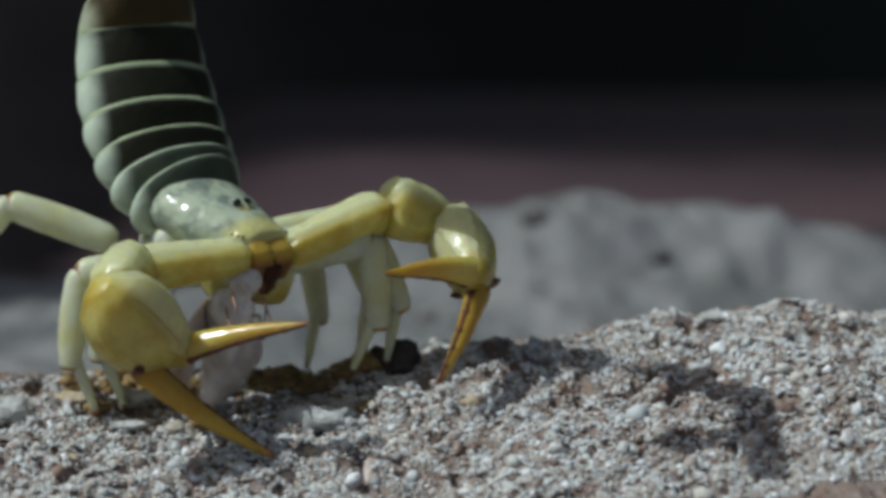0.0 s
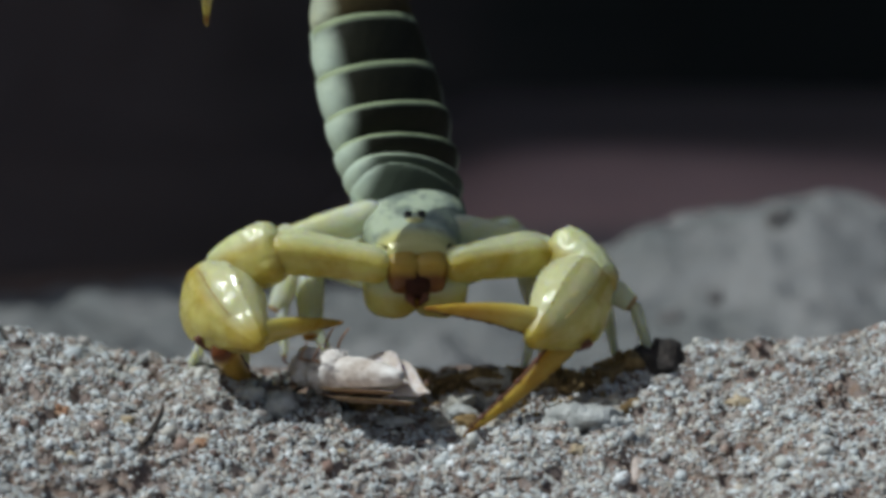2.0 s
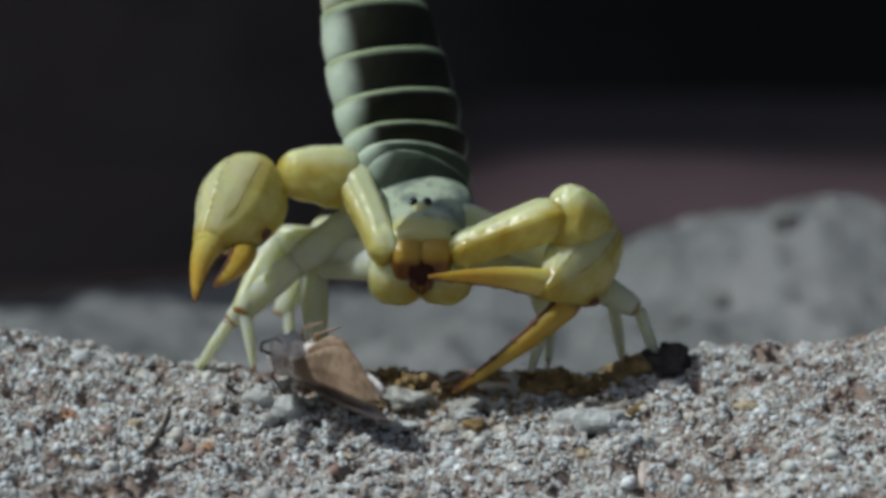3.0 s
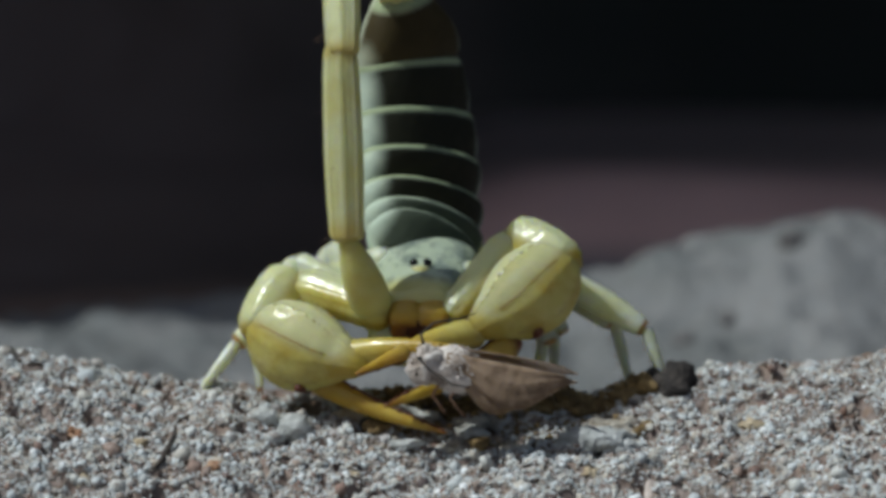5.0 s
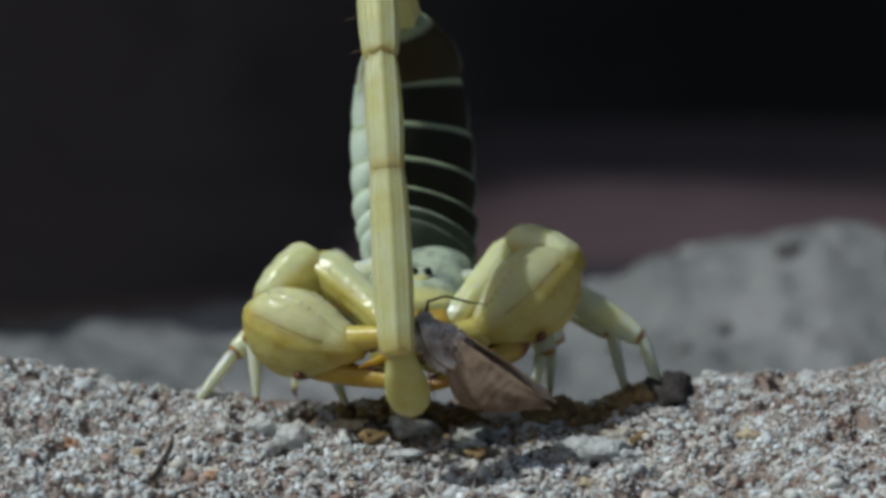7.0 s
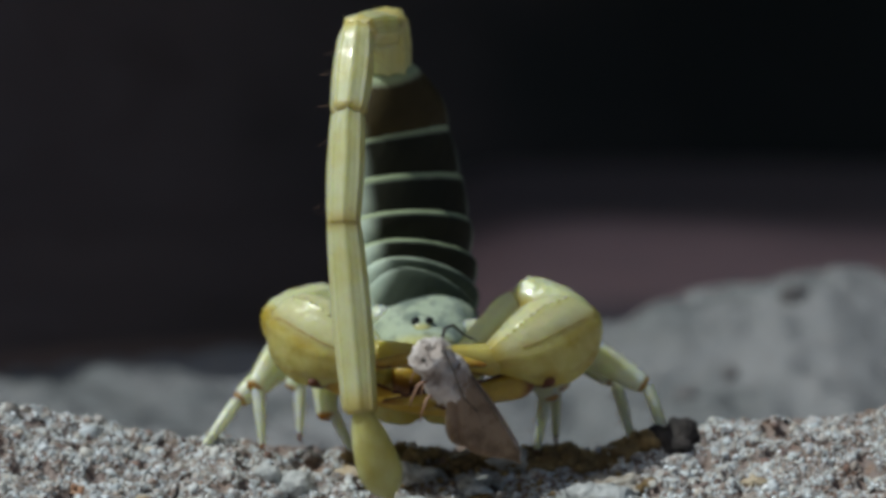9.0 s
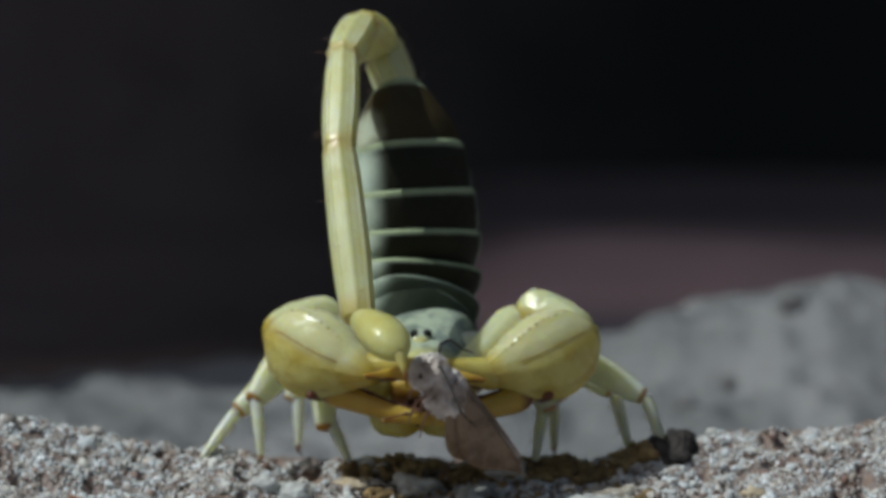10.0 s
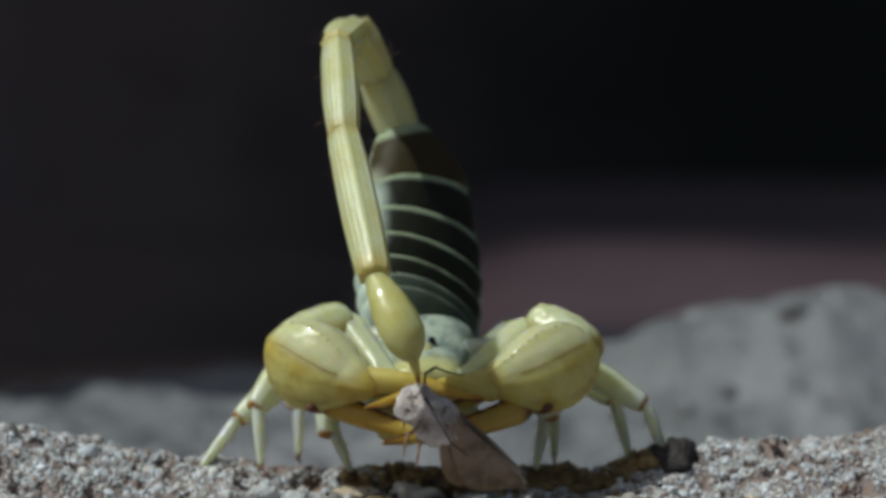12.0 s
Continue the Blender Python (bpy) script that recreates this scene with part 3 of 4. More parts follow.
# places of its joints in millimetres at TIMES: eyes, mouth, tail joints, and arm joints on both sides
JOINT = {
    'E': [(5.5, 0.0, 11.5), (4.8, 0.0, 11.1), (-0.5, 1.8, 9.0), (-1.3, 3.5, 10.3), (-1.5, 3.5, 10.1), (-1.6, 3.5, 10.4), (-1.6, 3.5, 11.4), (-0.7, 3.5, 10.7), (-2.1, 3.5, 9.1), (-2.0, 3.5, 8.1), (-2.0, 3.5, 8.2), (-1.9, 3.5, 8.3), (-1.7, 3.5, 8.4), (-1.8, 3.5, 8.1), (-2.1, 3.5, 8.0), (-2.1, 3.5, 8.0), (-2.1, 3.5, 7.9), (-2.1, 3.5, 8.0), (-1.9, 3.5, 8.1), (-1.8, 3.5, 8.0)],
    'C': [(8.2, -3.5, 7.8), (7.7, -3.5, 7.7), (1.5, -1.8, 7.7), (-0.3, 0.0, 7.2), (-0.7, 0.0, 6.8), (-0.7, 0.0, 7.0), (-1.2, 0.0, 8.2), (-0.0, 0.0, 7.9), (-1.0, 0.0, 6.5), (-1.7, 0.0, 5.0), (-1.6, 0.0, 5.1), (-1.3, 0.0, 5.4), (-1.1, 0.0, 5.5), (-1.1, 0.0, 5.6), (-1.8, 0.0, 5.4), (-1.4, 0.0, 5.4), (-1.4, 0.0, 5.6), (-1.2, 0.0, 5.5), (-1.0, 0.0, 5.7), (-0.9, 0.0, 5.6)],
    'K': [(3.3, 2.1, 13.1), (2.7, 2.2, 12.7), (-1.8, 4.4, 10.6), (-1.9, 6.5, 11.9), (-1.7, 6.5, 11.7), (-1.8, 6.5, 12.0), (-1.7, 6.5, 13.0), (-0.8, 6.5, 12.3), (-1.9, 6.5, 10.7), (-1.9, 6.5, 9.7), (-1.9, 6.5, 9.8), (-1.9, 6.5, 9.9), (-1.8, 6.5, 10.0), (-1.9, 6.5, 9.7), (-2.1, 6.5, 9.6), (-2.1, 6.5, 9.6), (-2.1, 6.5, 9.5), (-2.3, 6.5, 9.6), (-2.1, 6.5, 9.7), (-2.0, 6.5, 9.6)],
    'M7': [(-2.3, 8.8, 29.1), (-2.7, 6.7, 29.5), (-9.5, 18.0, 20.0), (-7.7, 18.0, 28.0), (-6.8, 18.0, 29.0), (-7.0, 18.0, 29.2), (-6.1, 18.0, 30.6), (-4.8, 18.0, 30.4), (-6.8, 18.0, 29.4), (-3.3, 13.0, 28.2), (-3.2, 13.0, 28.1), (-3.1, 13.0, 28.0), (-3.3, 13.0, 27.3), (-3.6, 13.0, 27.0), (-4.9, 12.2, 26.7), (-4.2, 13.9, 26.1), (-3.9, 14.7, 25.7), (-4.3, 17.3, 24.2), (-3.8, 19.5, 22.3), (-3.7, 19.0, 22.8)],
    'T1': [(-1.6, 3.0, 34.8), (-1.6, 3.0, 34.8), (-12.0, 18.0, 25.4), (-9.0, 20.4, 33.3), (-7.9, 21.7, 34.2), (-7.7, 22.0, 34.4), (-6.6, 22.2, 35.8), (-5.9, 20.4, 36.0), (-8.6, 22.6, 34.1), (-3.9, 8.6, 31.5), (-3.9, 8.6, 31.4), (-3.9, 8.7, 31.3), (-4.2, 8.7, 30.5), (-4.5, 8.8, 30.5), (-5.0, 7.9, 30.2), (-4.8, 17.6, 30.1), (-5.2, 18.6, 29.3), (-6.4, 18.6, 29.1), (-6.1, 19.5, 27.9), (-5.8, 19.0, 28.0)],
    'T2': [(2.0, -2.5, 39.0), (2.0, -2.5, 39.0), (-13.3, 17.9, 31.4), (-11.0, 16.0, 37.5), (-9.9, 16.0, 38.4), (-9.7, 16.0, 38.6), (-8.6, 16.0, 40.0), (-7.9, 16.0, 40.2), (-13.4, 21.6, 40.2), (-5.7, 1.6, 33.8), (-5.5, 1.5, 33.6), (-4.9, 1.4, 33.0), (-5.2, 2.0, 31.1), (-5.2, 2.1, 31.2), (-7.0, 1.7, 30.0), (-7.1, 12.1, 30.9), (-6.9, 13.2, 31.4), (-7.9, 13.4, 31.6), (-7.6, 15.0, 31.6), (-7.5, 14.6, 31.7)],
    'T3': [(7.0, -9.0, 42.5), (7.0, -9.0, 42.5), (-13.1, 19.5, 38.2), (-13.0, 10.0, 41.8), (-11.9, 10.0, 42.7), (-11.7, 10.0, 42.9), (-10.6, 10.0, 44.3), (-9.9, 10.0, 44.5), (-18.7, 8.9, 41.7), (-7.0, 3.0, 32.7), (-7.0, 2.4, 32.8), (-5.5, 1.1, 27.3), (-4.9, 0.9, 24.1), (-4.7, -1.5, 25.3), (-7.4, -1.5, 24.5), (-7.9, 6.9, 26.3), (-8.1, 6.8, 29.1), (-8.9, 6.6, 30.1), (-8.6, 8.2, 30.5), (-8.6, 7.8, 30.6)],
    'T4': [(14.0, -16.5, 42.0), (14.0, -16.5, 42.0), (-9.1, 13.7, 44.2), (-17.0, 1.5, 42.8), (-15.9, 1.5, 43.7), (-15.7, 1.5, 43.9), (-14.6, 1.5, 45.3), (-13.9, 1.5, 45.5), (-21.3, 1.2, 37.3), (-6.6, -0.3, 24.5), (-6.6, -0.6, 24.5), (-5.0, -1.3, 18.5), (-4.2, -1.5, 15.4), (-4.3, -5.3, 17.4), (-7.7, -4.3, 15.9), (-8.0, 0.9, 19.2), (-8.2, 0.4, 22.3), (-8.6, 0.2, 23.4), (-7.8, 1.7, 23.9), (-7.9, 1.3, 24.0)],
    'T5': [(15.2, -22.0, 38.0), (12.9, -22.0, 35.9), (-4.3, 2.5, 37.3), (-11.1, -3.0, 39.8), (-16.5, -3.0, 33.6), (-16.7, -3.0, 33.1), (-17.0, -3.0, 36.0), (-17.0, -3.0, 31.4), (-23.3, 5.3, 27.0), (-5.8, -2.3, 9.9), (-5.7, -2.8, 10.0), (-4.1, -3.9, 4.9), (-3.0, -3.0, 1.2), (-3.6, -10.6, 5.0), (-6.5, -5.8, 1.8), (-6.6, -7.4, 8.0), (-6.6, -6.8, 10.4), (-5.9, -8.2, 12.6), (-5.1, -7.8, 13.9), (-5.4, -8.5, 14.3)],
    'TV': [(11.8, -21.0, 30.6), (9.2, -21.0, 27.2), (-2.2, -1.3, 30.5), (-11.0, -6.0, 31.5), (-16.5, -6.0, 27.1), (-16.5, -6.0, 27.1), (-16.8, -6.0, 29.9), (-16.4, -6.0, 25.7), (-20.5, -1.1, 23.2), (-3.4, 1.5, 3.2), (-3.4, 1.0, 3.4), (-2.5, -0.2, -1.0), (-1.5, 0.2, -5.2), (-2.8, -6.1, -0.1), (-4.6, -2.3, -4.3), (-4.0, -13.6, 3.7), (-3.2, -13.7, 8.4), (-2.7, -14.2, 8.2), (-2.3, -12.5, 8.1), (-2.2, -12.6, 8.2)],
    'R0': [(9.2, 0.1, 7.9), (8.5, 0.0, 7.5), (3.1, 0.7, 5.4), (1.8, 1.4, 6.7), (1.4, 1.1, 6.5), (1.3, 1.1, 6.8), (1.2, 1.0, 7.8), (2.1, 1.0, 7.1), (0.5, 0.7, 5.5), (0.6, 0.8, 4.5), (0.7, 0.8, 4.6), (0.8, 0.9, 4.7), (1.1, 1.0, 4.8), (1.0, 1.0, 4.5), (0.6, 0.9, 4.4), (0.6, 0.9, 4.4), (0.6, 0.9, 4.3), (0.8, 1.1, 4.4), (1.0, 1.1, 4.5), (1.1, 1.1, 4.4)],
    'R1': [(17.1, 3.0, 10.9), (17.3, 3.0, 10.4), (8.7, 4.0, 7.3), (8.2, 6.5, 7.7), (9.5, 6.5, 6.9), (9.5, 6.5, 7.6), (9.4, 1.0, 10.7), (8.7, 6.5, 9.9), (6.2, 6.5, 8.9), (5.1, 5.5, 9.4), (5.0, 5.5, 9.5), (4.9, 5.5, 9.7), (5.0, 5.5, 9.7), (5.6, 5.5, 9.3), (5.4, 5.5, 8.9), (5.9, 5.5, 9.1), (5.9, 5.5, 8.9), (6.1, 5.5, 8.9), (6.6, 5.5, 8.6), (6.6, 5.5, 8.4)],
    'R2': [(22.0, 6.9, 8.7), (22.4, 6.6, 8.2), (14.1, 4.0, 8.3), (12.5, 4.5, 7.3), (12.0, 4.5, 5.2), (12.9, 4.5, 5.4), (12.4, 6.1, 8.6), (11.3, 3.5, 8.8), (7.3, 3.5, 7.8), (8.9, 3.5, 8.4), (8.9, 3.5, 8.5), (8.9, 3.5, 8.8), (9.0, 3.5, 9.0), (9.1, 3.5, 8.7), (10.3, 3.5, 7.9), (10.5, 3.5, 7.9), (10.4, 3.5, 7.7), (10.4, 3.5, 7.5), (10.3, 3.5, 7.4), (10.4, 3.5, 7.4)],
    'R3': [(23.3, -0.5, 5.4), (23.7, -0.9, 5.1), (9.4, -0.5, 4.5), (9.0, -0.5, 3.6), (8.8, -0.5, 1.5), (9.4, -0.5, 2.3), (8.7, 0.2, 4.7), (6.6, 0.5, 4.0), (1.4, 0.5, 2.1), (2.9, 0.5, 2.7), (3.0, 0.5, 2.8), (3.2, 0.5, 3.2), (3.3, 0.5, 3.4), (3.6, 0.5, 3.3), (3.6, -0.5, 4.7), (3.8, -0.5, 4.7), (3.7, -0.5, 4.5), (3.7, -0.5, 4.3), (3.6, -0.5, 4.2), (3.7, -0.5, 4.3)],
    'R4': [(16.4, -7.8, 7.0), (17.1, -8.4, 7.1), (0.4, -4.0, 5.7), (1.0, -4.5, 6.6), (0.4, -4.5, 3.8), (1.2, -4.5, 4.8), (-0.5, -3.9, 6.5), (-0.9, -5.8, 6.9), (-7.6, -4.1, 3.2), (-4.1, -2.7, 1.5), (-4.0, -2.7, 1.8), (-3.8, -2.7, 2.4), (-3.8, -2.7, 2.6), (-3.9, -2.7, 2.4), (-2.2, -2.7, 5.5), (-2.0, -2.7, 5.7), (-2.0, -2.7, 5.5), (-2.0, -2.7, 4.6), (-2.0, -2.7, 4.4), (-2.2, -2.7, 4.4)],
    'R5': [(19.3, -9.0, -2.0), (18.9, -8.5, -2.8), (1.9, -2.0, -3.7), (1.6, 0.0, -4.5), (1.4, -4.5, -6.4), (2.8, -4.5, -6.0), (-0.3, -1.2, -3.5), (-1.5, -6.9, -0.9), (-4.0, -9.3, -2.3), (-3.2, -2.7, -0.7), (-3.3, -2.7, -0.5), (-3.4, -2.7, -0.2), (-2.9, -2.7, 0.0), (-3.0, -2.7, -0.1), (-1.7, -2.7, 3.0), (-1.2, -2.7, 3.2), (-1.2, -2.7, 2.7), (-1.2, -2.7, 2.1), (-1.2, -2.7, 1.8), (-1.4, -2.7, 1.9)],
    'L0': [(5.5, -3.7, 7.9), (4.6, -3.7, 7.5), (-1.7, -1.8, 5.4), (-3.6, 0.5, 6.7), (-4.0, 0.7, 6.5), (-4.1, 0.7, 6.8), (-4.2, 0.8, 7.8), (-3.3, 0.8, 7.1), (-4.9, 1.1, 5.5), (-4.8, 1.0, 4.5), (-4.7, 1.0, 4.6), (-4.6, 0.9, 4.7), (-4.3, 0.8, 4.8), (-4.4, 0.8, 4.5), (-4.8, 0.9, 4.4), (-4.8, 0.9, 4.4), (-4.8, 0.9, 4.3), (-4.6, 0.7, 4.4), (-4.3, 0.7, 4.5), (-4.2, 0.7, 4.4)],
    'L1': [(-2.1, -6.7, 7.2), (-2.4, -7.9, 7.5), (-8.3, -1.0, 7.3), (-11.6, 0.3, 8.8), (-12.1, 0.4, 7.7), (-12.1, 0.4, 7.8), (-7.0, 5.7, 13.0), (-9.0, 6.5, 9.4), (-10.9, 6.5, 6.6), (-11.9, 5.5, 6.1), (-11.5, 5.5, 6.4), (-10.6, 5.5, 7.1), (-11.2, 5.5, 7.3), (-9.5, 5.5, 8.7), (-9.3, 5.5, 8.5), (-8.9, 5.5, 8.0), (-8.9, 5.5, 8.2), (-8.0, 5.5, 8.6), (-7.8, 5.5, 8.4), (-7.9, 5.5, 8.4)],
    'L2': [(-4.1, -12.9, 6.4), (-4.6, -14.0, 6.2), (-13.1, -1.5, 5.8), (-17.0, 2.1, 6.5), (-17.4, 2.6, 5.2), (-17.4, 2.6, 5.3), (-14.1, 5.2, 13.6), (-14.4, 3.5, 7.0), (-14.9, 3.5, 3.0), (-14.2, 3.5, 3.3), (-14.2, 3.5, 3.5), (-14.6, 3.5, 4.2), (-14.3, 3.5, 4.2), (-14.2, 3.5, 5.3), (-12.9, 3.5, 8.0), (-12.7, 3.5, 8.0), (-12.8, 3.5, 7.9), (-12.8, 3.5, 7.6), (-12.9, 3.5, 7.5), (-12.8, 3.5, 7.6)],
    'L3': [(0.3, -8.8, 0.9), (-0.2, -9.6, 0.9), (-11.9, -5.0, 1.6), (-15.3, -5.0, 3.2), (-14.2, -3.5, 1.1), (-14.5, -3.6, 1.3), (-16.6, -0.5, 8.3), (-12.7, 0.5, 1.8), (-11.5, 0.5, -0.5), (-8.3, 0.5, 0.8), (-8.3, 0.5, 1.0), (-8.7, 0.5, 1.7), (-8.4, 0.5, 1.7), (-8.3, 0.5, 2.8), (-7.4, -0.5, 5.1), (-7.2, -0.5, 5.1), (-7.3, -0.5, 5.0), (-7.3, -0.5, 4.7), (-7.4, -0.5, 4.6), (-7.3, -0.5, 4.7)],
    'L4': [(9.6, -11.6, 3.8), (8.5, -14.1, 3.7), (-7.7, -9.0, -1.1), (-8.5, 2.6, 3.3), (-7.2, 3.9, 1.7), (-7.1, 3.5, 1.7), (-17.7, -10.3, 5.7), (-4.0, -4.9, 1.8), (-4.1, -6.0, 2.2), (-0.3, -2.7, 2.7), (-0.8, -2.7, 3.2), (-2.1, -2.7, 4.3), (-2.5, -2.7, 3.8), (-2.2, -2.7, 3.9), (-1.3, -2.7, 5.9), (-1.2, -2.7, 5.3), (-1.0, -2.7, 5.5), (-0.6, -2.7, 4.6), (-0.8, -2.7, 4.8), (-1.0, -2.7, 4.9)],
    'L5': [(9.2, -10.5, -7.0), (7.7, -7.6, -7.9), (-9.1, -10.0, -1.6), (-12.9, 4.8, -3.3), (-13.3, 7.3, -4.1), (-13.5, 7.2, -3.9), (-16.5, -12.3, 6.4), (-6.0, -9.4, 1.2), (-2.8, -7.6, -2.1), (-0.1, -2.7, -4.1), (-0.8, -2.7, -4.1), (-2.3, -2.7, -4.0), (-1.2, -2.7, 0.4), (-0.9, -2.7, 0.7), (-1.3, -2.7, 2.1), (-1.2, -2.7, 2.7), (-1.0, -2.7, 2.3), (-0.6, -2.7, 1.8), (-1.2, -2.7, 1.8), (-1.0, -2.7, 1.7)],
}
scorpion = tagged(new("scorpion"), "yellow-green scorpion with dark banded back, claws open, on sand", "scorpion")
JOINTED = {}


def segment(key, name, bm, mat, label=""):
    JOINTED[key] = part(name, bm, mat, scorpion, label)
    return JOINTED[key]


def head_parts():
    """Head shield with eyes, mouth pincers and the yellow plates under them."""
    bm = loft([(-0.2, 2.0, 0.5, 0.7), (0.2, 2.5, 1.2, 0.5), (1.2, 2.9, 1.7, 0.2), (3.4, 3.6, 2.1, 0), (5.6, 4.1, 2.3, -0.1), (7.4, 4.3, 2.4, -0.2), (8.2, 4.1, 2.2, -0.2)], 32, 2.3, 5, rough=0.12)
    car = segment("carapace", "carapace", bm, M_CARAPACE, "glossy granular pale green head shield")
    part("mouth", ball((-1.3, 0, -1.15), 1.0, squash=(0.45, 1.15, 1.15), jag=0.35), M_GAPE, car, "dark brown mouth opening")
    part("labium", loft([(1.0, 0.6, 0.5, -2.6), (-0.6, 0.7, 0.7, -2.8), (-0.9, 0.5, 0.5, -2.9)], 12), M_MOUTH, car, "amber brown plate under the mouth")
    part("eye_mound", loft([(2.5, 0.3, 0.1, 1.95), (3.0, 0.75, 0.35, 2.0), (3.8, 0.8, 0.42, 2.05), (4.6, 0.4, 0.15, 2.0)], 14), M_CARAPACE, car)
    for s in (-1, 1):
        part("eye", ball((3.35, 0.52 * s, 2.33), 0.36), M_EYE, car, "shiny black eye")
        for k in range(3):
            part("side_eye", ball((0.35 + 0.4 * k, s * (2.35 + 0.1 * k), 1.2 - 0.12 * k), 0.15, sub=1), M_EYE, car)
        bm = loft([(1.5, 1.0, 1.0, 0.1), (0.2, 1.3, 1.35, -0.15), (-0.7, 1.28, 1.4, -0.45), (-1.2, 1.15, 1.3, -0.65), (-1.5, 0.85, 0.95, -0.8)], 28, 3.0, rough=0.10)
        bmesh.ops.translate(bm, verts=bm.verts, vec=(0, 1.02 * s, 0))
        chel = part("chelicera", bm, M_MOUTH, car, "amber brown mouth pincer")
        for k, zz in enumerate((0, 0.55)):
            part("fang", tube([(-0.9, s * 0.7, -1.3 - zz), (-1.4, s * 0.5, -1.8 - zz), (-1.4, s * 0.15, -2.4 - zz)], [0.5, 0.36, 0.1]), M_TOOTH, chel)
        bm = loft([(7.5, 1.0, 1.0, -2.2), (5.0, 1.8, 1.5, -2.2), (2.5, 2.2, 1.6, -2.2), (0.4, 2.3, 2.0, -2.5), (-0.6, 2.0, 1.8, -2.65), (-1.2, 1.4, 1.35, -2.8), (-1.5, 0.7, 0.7, -2.9)], 20, 2.6, rough=0.15)
        bmesh.ops.translate(bm, verts=bm.verts, vec=(0, 1.75 * s, 0))
        part("coxa", bm, M_ARM, car)


WIDTHS = [4.5, 5.0, 5.45, 5.75, 5.8, 5.6, 4.9]
SPANS = [1.6, 1.8, 2.3, 2.9, 3.4, 3.8, 5.0]


def back_parts():
    for k, (w, s) in enumerate(zip(WIDTHS, SPANS)):
        if k < 4:
            nw = WIDTHS[k + 1]
            st = [(-0.7, w * 0.80, 1.8, -0.75), (0, w * 0.92, 2.35, -0.55), (s * 0.5, (w + nw) / 2, 3.0, -0.3), (s * 0.85, nw * 0.99, 3.4, -0.2), (s + 0.15, nw * 0.965, 3.35, -0.2), (s + 0.3, nw - 0.45, 2.9, -0.25)]
        elif k < 6:
            nw = WIDTHS[k + 1]
            st = [(-0.9, w * 0.84, 2.6, -0.4), (0, w * 0.95, 2.95, -0.25), (s * 0.45, (w + nw) / 2, 3.2, -0.25), (s * 0.85, nw * 0.99, 3.27, -0.23), (s + 0.1, nw * 0.965, 3.2, -0.23), (s + 0.25, nw - 0.45, 2.85, -0.25)]
        else:
            st = [(-0.9, 4.6, 2.6, -0.2), (0, 4.8, 2.85, -0.1), (1.7, 4.45, 2.8, 0), (3.4, 3.5, 2.5, 0), (5.0, 2.35, 2.05, 0), (5.6, 1.7, 1.6, 0)]
        segment("back%d" % k, "tergite", loft(st, 44, 2.15, 4, rough=0.04, seed=k), M_FRONT if k < 2 else M_LAST if k == 6 else M_TERGITE, "dark back plate with a pale rim" if k < 6 else "brownish last back plate with pale flanks")


def tail_parts():
    for k, (ln, a, b) in enumerate(((5.5, 1.5, 1.42), (6.0, 1.38, 1.3), (7.0, 1.25, 1.2), (9.3, 1.14, 1.1), (14.0, 1.2, 1.1))):
        st = [(-0.5, a * 0.62, b * 0.62, 0), (0.1, a * 0.86, b * 0.86, 0), (ln * 0.2, a, b, 0), (ln * 0.6, a * 1.06, b * 1.06, 0), (ln * 0.9, a * 0.97, b * 0.97, 0), (ln, a * 0.9, b * 0.9, 0), (ln + 0.35, a * 0.66, b * 0.66, 0)]
        seg = segment("tail%d" % k, "tail_segment", loft(st, 64, 2.8, 6, 8, 0.17, 0.10, seed=k), M_TAIL, "ridged translucent yellow tail segment")
        beads = bmesh.new()
        rng = random.Random(k)
        for th in (0.785, 2.356, 3.927, 5.498):
            for i in range(int(ln / 0.36)):
                x = 0.4 + i * 0.36 + rng.uniform(-0.06, 0.06)
                if x < ln - 0.3:
                    ball((x, math.cos(th) * a * 1.13, math.sin(th) * b * 1.13), 0.05 + 0.05 * rng.random(), beads, 1)
        part("keel", beads, M_KEEL, seg, "row of amber beads")
        hairs = bmesh.new()
        for i in range(9):
            x, th = rng.uniform(0.5, ln), rng.uniform(0, 6.28)
            d = Vector((0.15, math.cos(th), math.sin(th)))
            p = Vector((x, math.cos(th) * a, math.sin(th) * b))
            tube([p, p + d * 0.6, p + d * 1.3 + Vector((0.2, 0, 0))], [0.014, 0.011, 0.004], 4, hairs)
        part("fringe", hairs, M_HAIR, seg)
    st = [(-0.3, 0.5, 0.5, 0), (0.4, 0.75, 0.7, 0), (1.8, 1.15, 1.05, -0.1), (3.8, 1.5, 1.3, -0.2), (5.6, 1.5, 1.25, -0.15), (6.8, 1.05, 0.85, 0.1), (7.4, 0.5, 0.45, 0.25)]
    vesicle = segment("telson", "telson", loft(st, 36, 2.4, 5, 4, 0.06, rough=0.08), M_BULB, "swollen yellow poison bulb")
    part("stinger", tube([(6.6, 0, 0.1), (7.4, 0, 0.4), (8.1, 0, 1.0), (8.6, 0, 1.8), (8.7, 0, 2.5)], [0.6, 0.42, 0.26, 0.13, 0.02], 10), M_STING, vesicle, "curved amber sting with dark tip")


